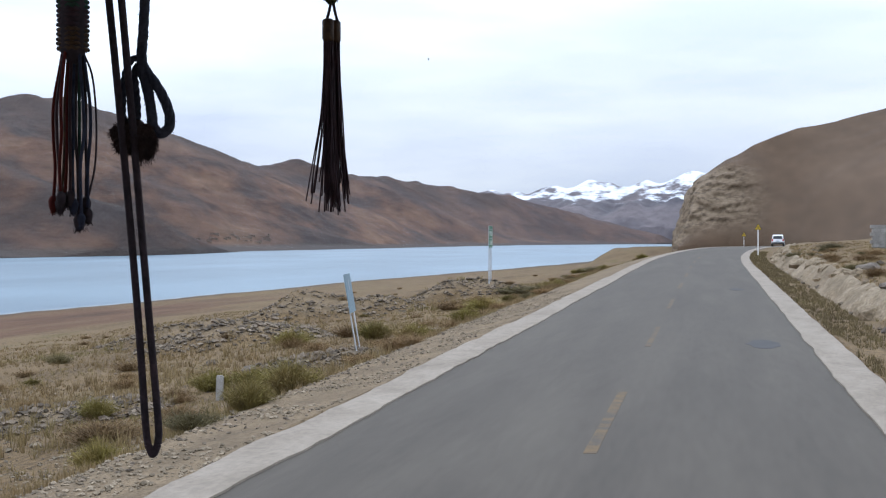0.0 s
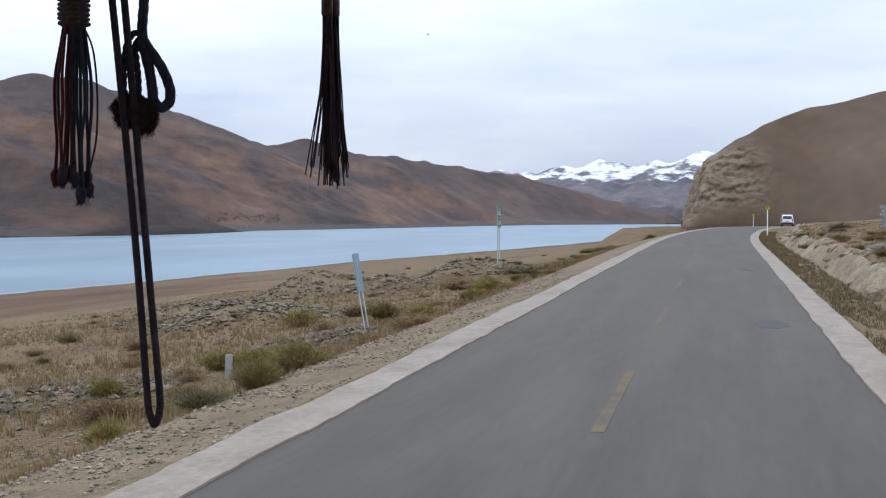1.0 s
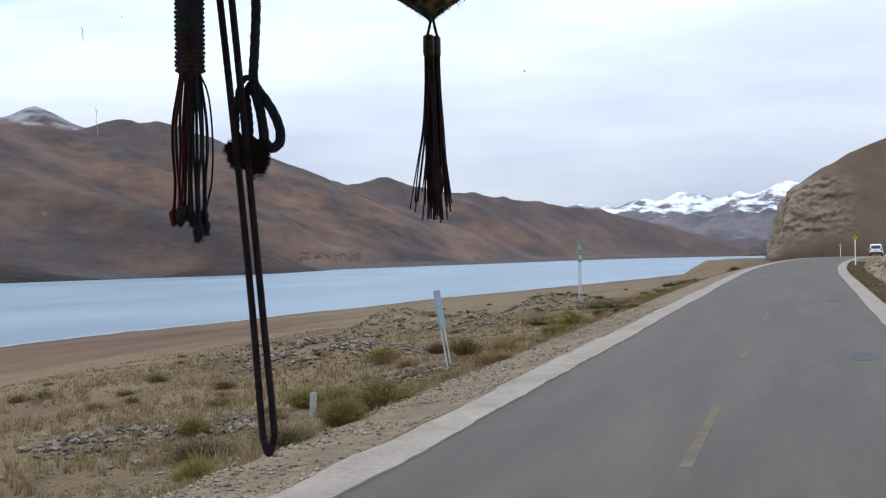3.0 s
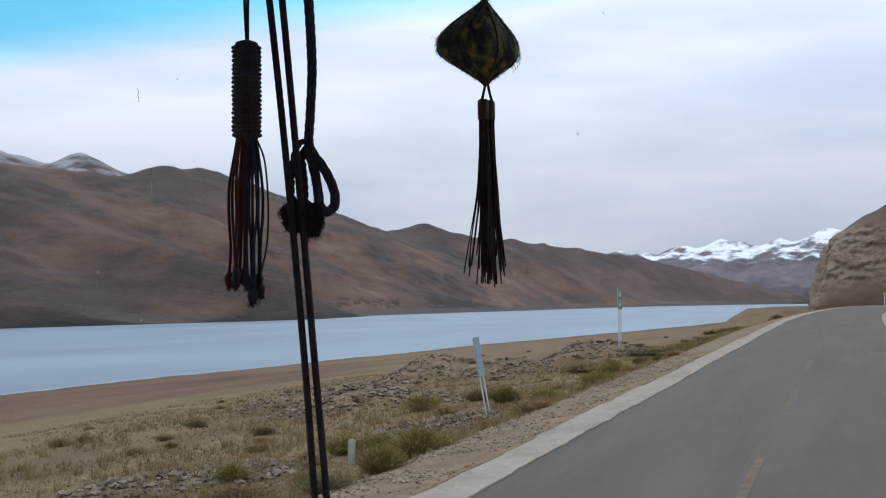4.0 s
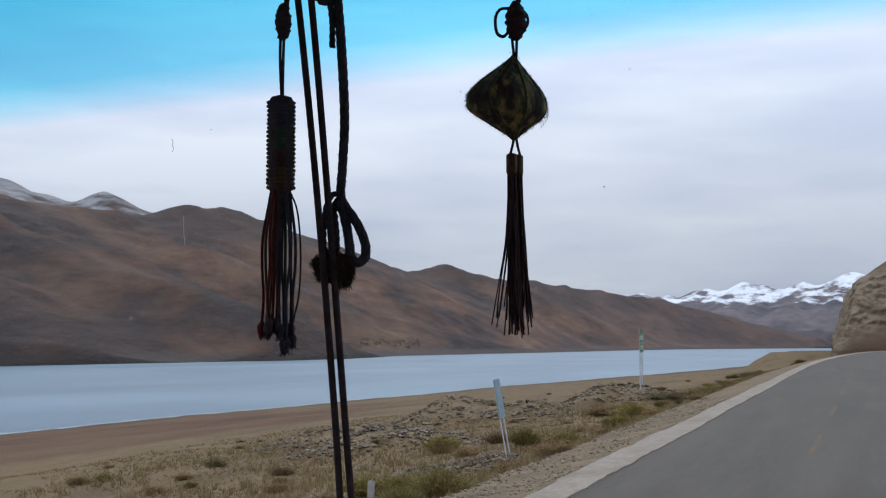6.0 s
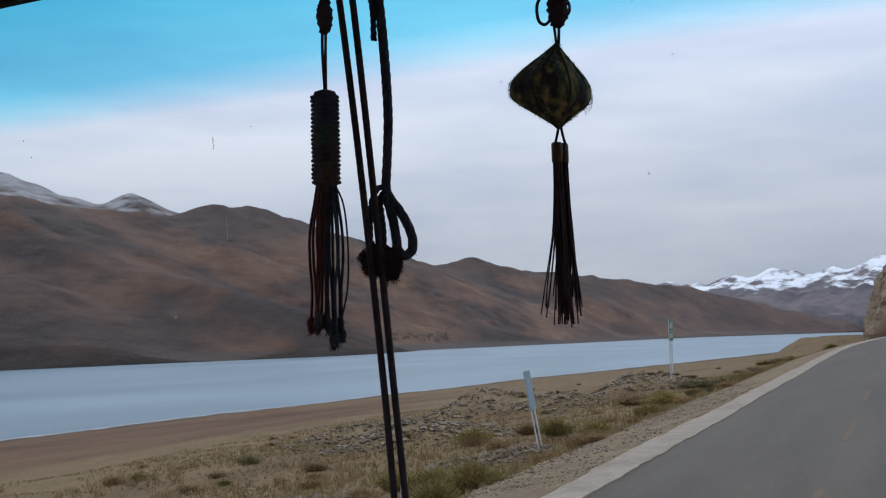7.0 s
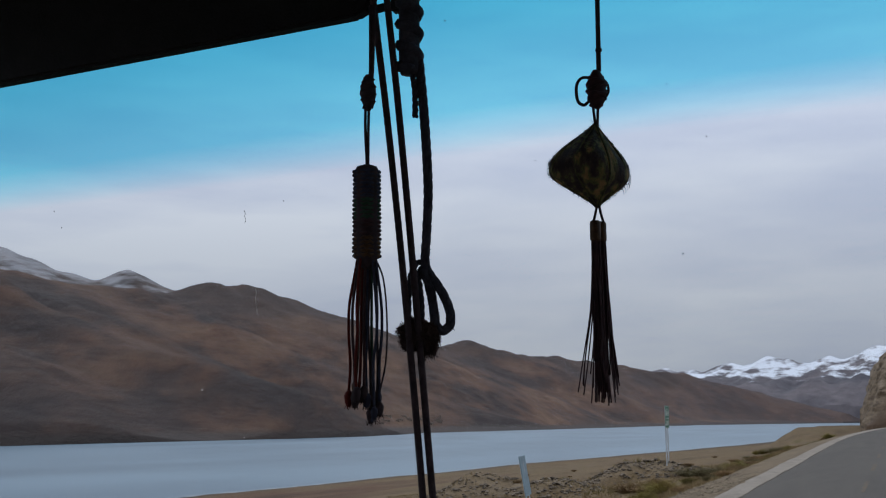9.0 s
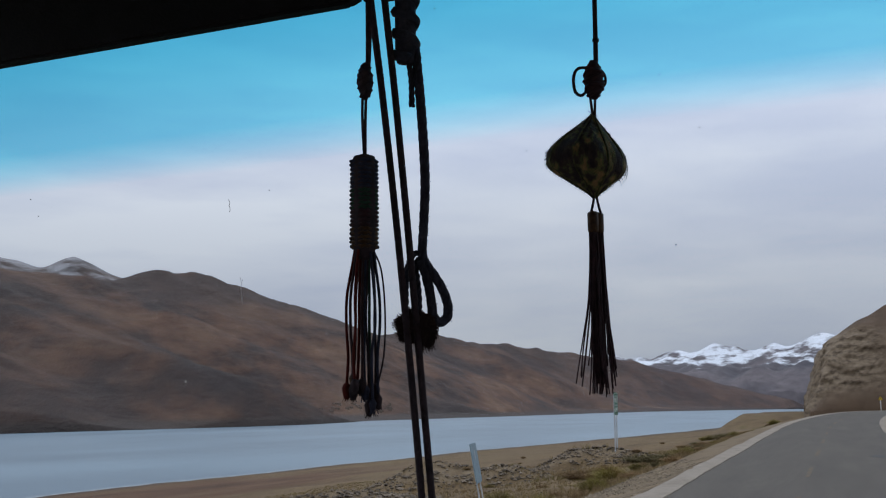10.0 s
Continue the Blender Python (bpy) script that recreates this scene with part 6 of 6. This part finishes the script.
x, y = scatter_left(30000, 8, 90, 2.2, 34, 1.35)
clump = fbm(x, y, 6.0, 3, 61)
keep = clump > -0.2
grass("dry_grass", x[keep], y[keep], 0.10, "sparse dry tan grass tufts on stony steppe")
x, y = scatter_left(5200, 14, 80, 2.6, 26, 1.3)
keep = fbm(x, y, 3.2, 3, 67) > 0.12
grass("tall_dry_grass", x[keep], y[keep], 0.30, "soft clumps of tall dry tan grass", 12, M_GRASS)
y = 10 + 110 * nr.random(4200) ** 1.3
x = road_shift(y) + RIGHT + KERB + 0.05 + 1.2 * nr.random(4200)
keep = fbm(x, y * 0.35, 0.9, 3, 66) > -0.35
grass("verge_grass", x[keep], y[keep], 0.09, "olive-brown grass strip between kerb and ditch", 8, M_VERGE)
y = 12 + 110 * nr.random(6500) ** 1.3
x = road_shift(y) + RIGHT + KERB + 2.3 + 9 * nr.random(6500) ** 1.5
grass("bank_grass", x, y, 0.12, "dry grass tufts on the cut bank")


def stones(name, x, y, lo, hi, label, material=M_RUBBLE, power=4):
    z = ground_z(x, y)
    base = np.array([(1, 0, 0), (-1, 0, 0), (0, 1, 0), (0, -1, 0), (0, 0, 1), (0, 0, -0.6), (0.7, 0.6, 0.55), (-0.65, 0.6, 0.5), (0.6, -0.7, 0.5), (-0.6, -0.65, 0.55)], dtype=float)
    tri = [(4, 0, 6), (4, 6, 2), (6, 0, 2), (4, 2, 7), (4, 7, 1), (7, 2, 1), (4, 8, 0), (4, 3, 8), (8, 3, 0), (4, 1, 9), (4, 9, 3), (9, 1, 3), (5, 2, 0), (5, 1, 2), (5, 3, 1), (5, 0, 3)]
    verts, faces = [], []
    for px, py, pz in zip(x, y, z):
        s = lo + (hi - lo) * nr.random() ** power
        v = base * (0.65 + 0.7 * nr.random((10, 3))) * s * np.array([1 + 0.5 * nr.random(), 1, 0.5 + 0.5 * nr.random()])
        a = nr.random() * 6.283
        c, q = math.cos(a), math.sin(a)
        i = len(verts)
        for vx, vy, vz in v:
            verts.append((px + c * vx - q * vy, py + q * vx + c * vy, pz + vz + s * 0.25))
        faces += [(i + f, i + g, i + h) for f, g, h in tri]
    tagged(new(name, mesh_from(name, verts, faces, material, smooth=False)), label, "stones", kind="stuff")


x, y = scatter_left(42000, 8, 56, 0.2, 17, 1.2)
patchy = fbm(x, y, 2.6, 4, 64) + 0.35 * smoothstep(0.4, 1.6, road_shift(y) + LEFT - KERB - x) - 0.35
keep = (patchy > -0.26) & ((road_shift(y) + LEFT - KERB - x > 1.3) | (nr.random(len(x)) < 0.3))
stones("roadside_stones", x[keep], y[keep], 0.004, 0.034, "loose grey and tan broken stones beside the kerb", M_RUBBLE, 5)
x, y = scatter_left(17000, 8, 46, 0.1, 6.5, 1.0)
keep = fbm(x, y, 1.4, 3, 68) > -0.12
stones("shoulder_gravel", x[keep], y[keep], 0.008, 0.038, "tan gravel and small stones on the road shoulder", M_STONE, 3)
x, y = scatter_left(600, 10, 66, 1.6, 16, 1.2)
keep = fbm(x, y, 4.0, 3, 63) > 0.08
stones("larger_stones", x[keep], y[keep], 0.02, 0.09, "larger broken stones scattered on the gravel bank")
hs = []
for hx_, hy_, hr, hh in HEAPS:
    n = int(2600 * hr / 5)
    a, q = nr.random(n) * 6.283, np.sqrt(nr.random(n)) * hr * 1.05
    hs.append(np.stack([hx_ + q * np.cos(a) / 0.85, hy_ + q * np.sin(a)]))
hs = np.concatenate(hs, 1)
stones("rubble_heap", hs[0], hs[1], 0.02, 0.13, "heaps of broken grey rubble on the steppe", M_RUBBLE, 3)
x, y = scatter_left(260, 14, 60, 2.4, 18, 1.2)
stones("pale_stones", x, y, 0.015, 0.09, "scattered pale stone fragments on the dirt", M_STONE, 2)
y = 16 + 90 * nr.random(320) ** 1.4
x = road_shift(y) + RIGHT + KERB + 1.6 + 3.4 * nr.random(320)
stones("ditch_stones", x, y, 0.03, 0.16, "pale broken stones in the roadside ditch")
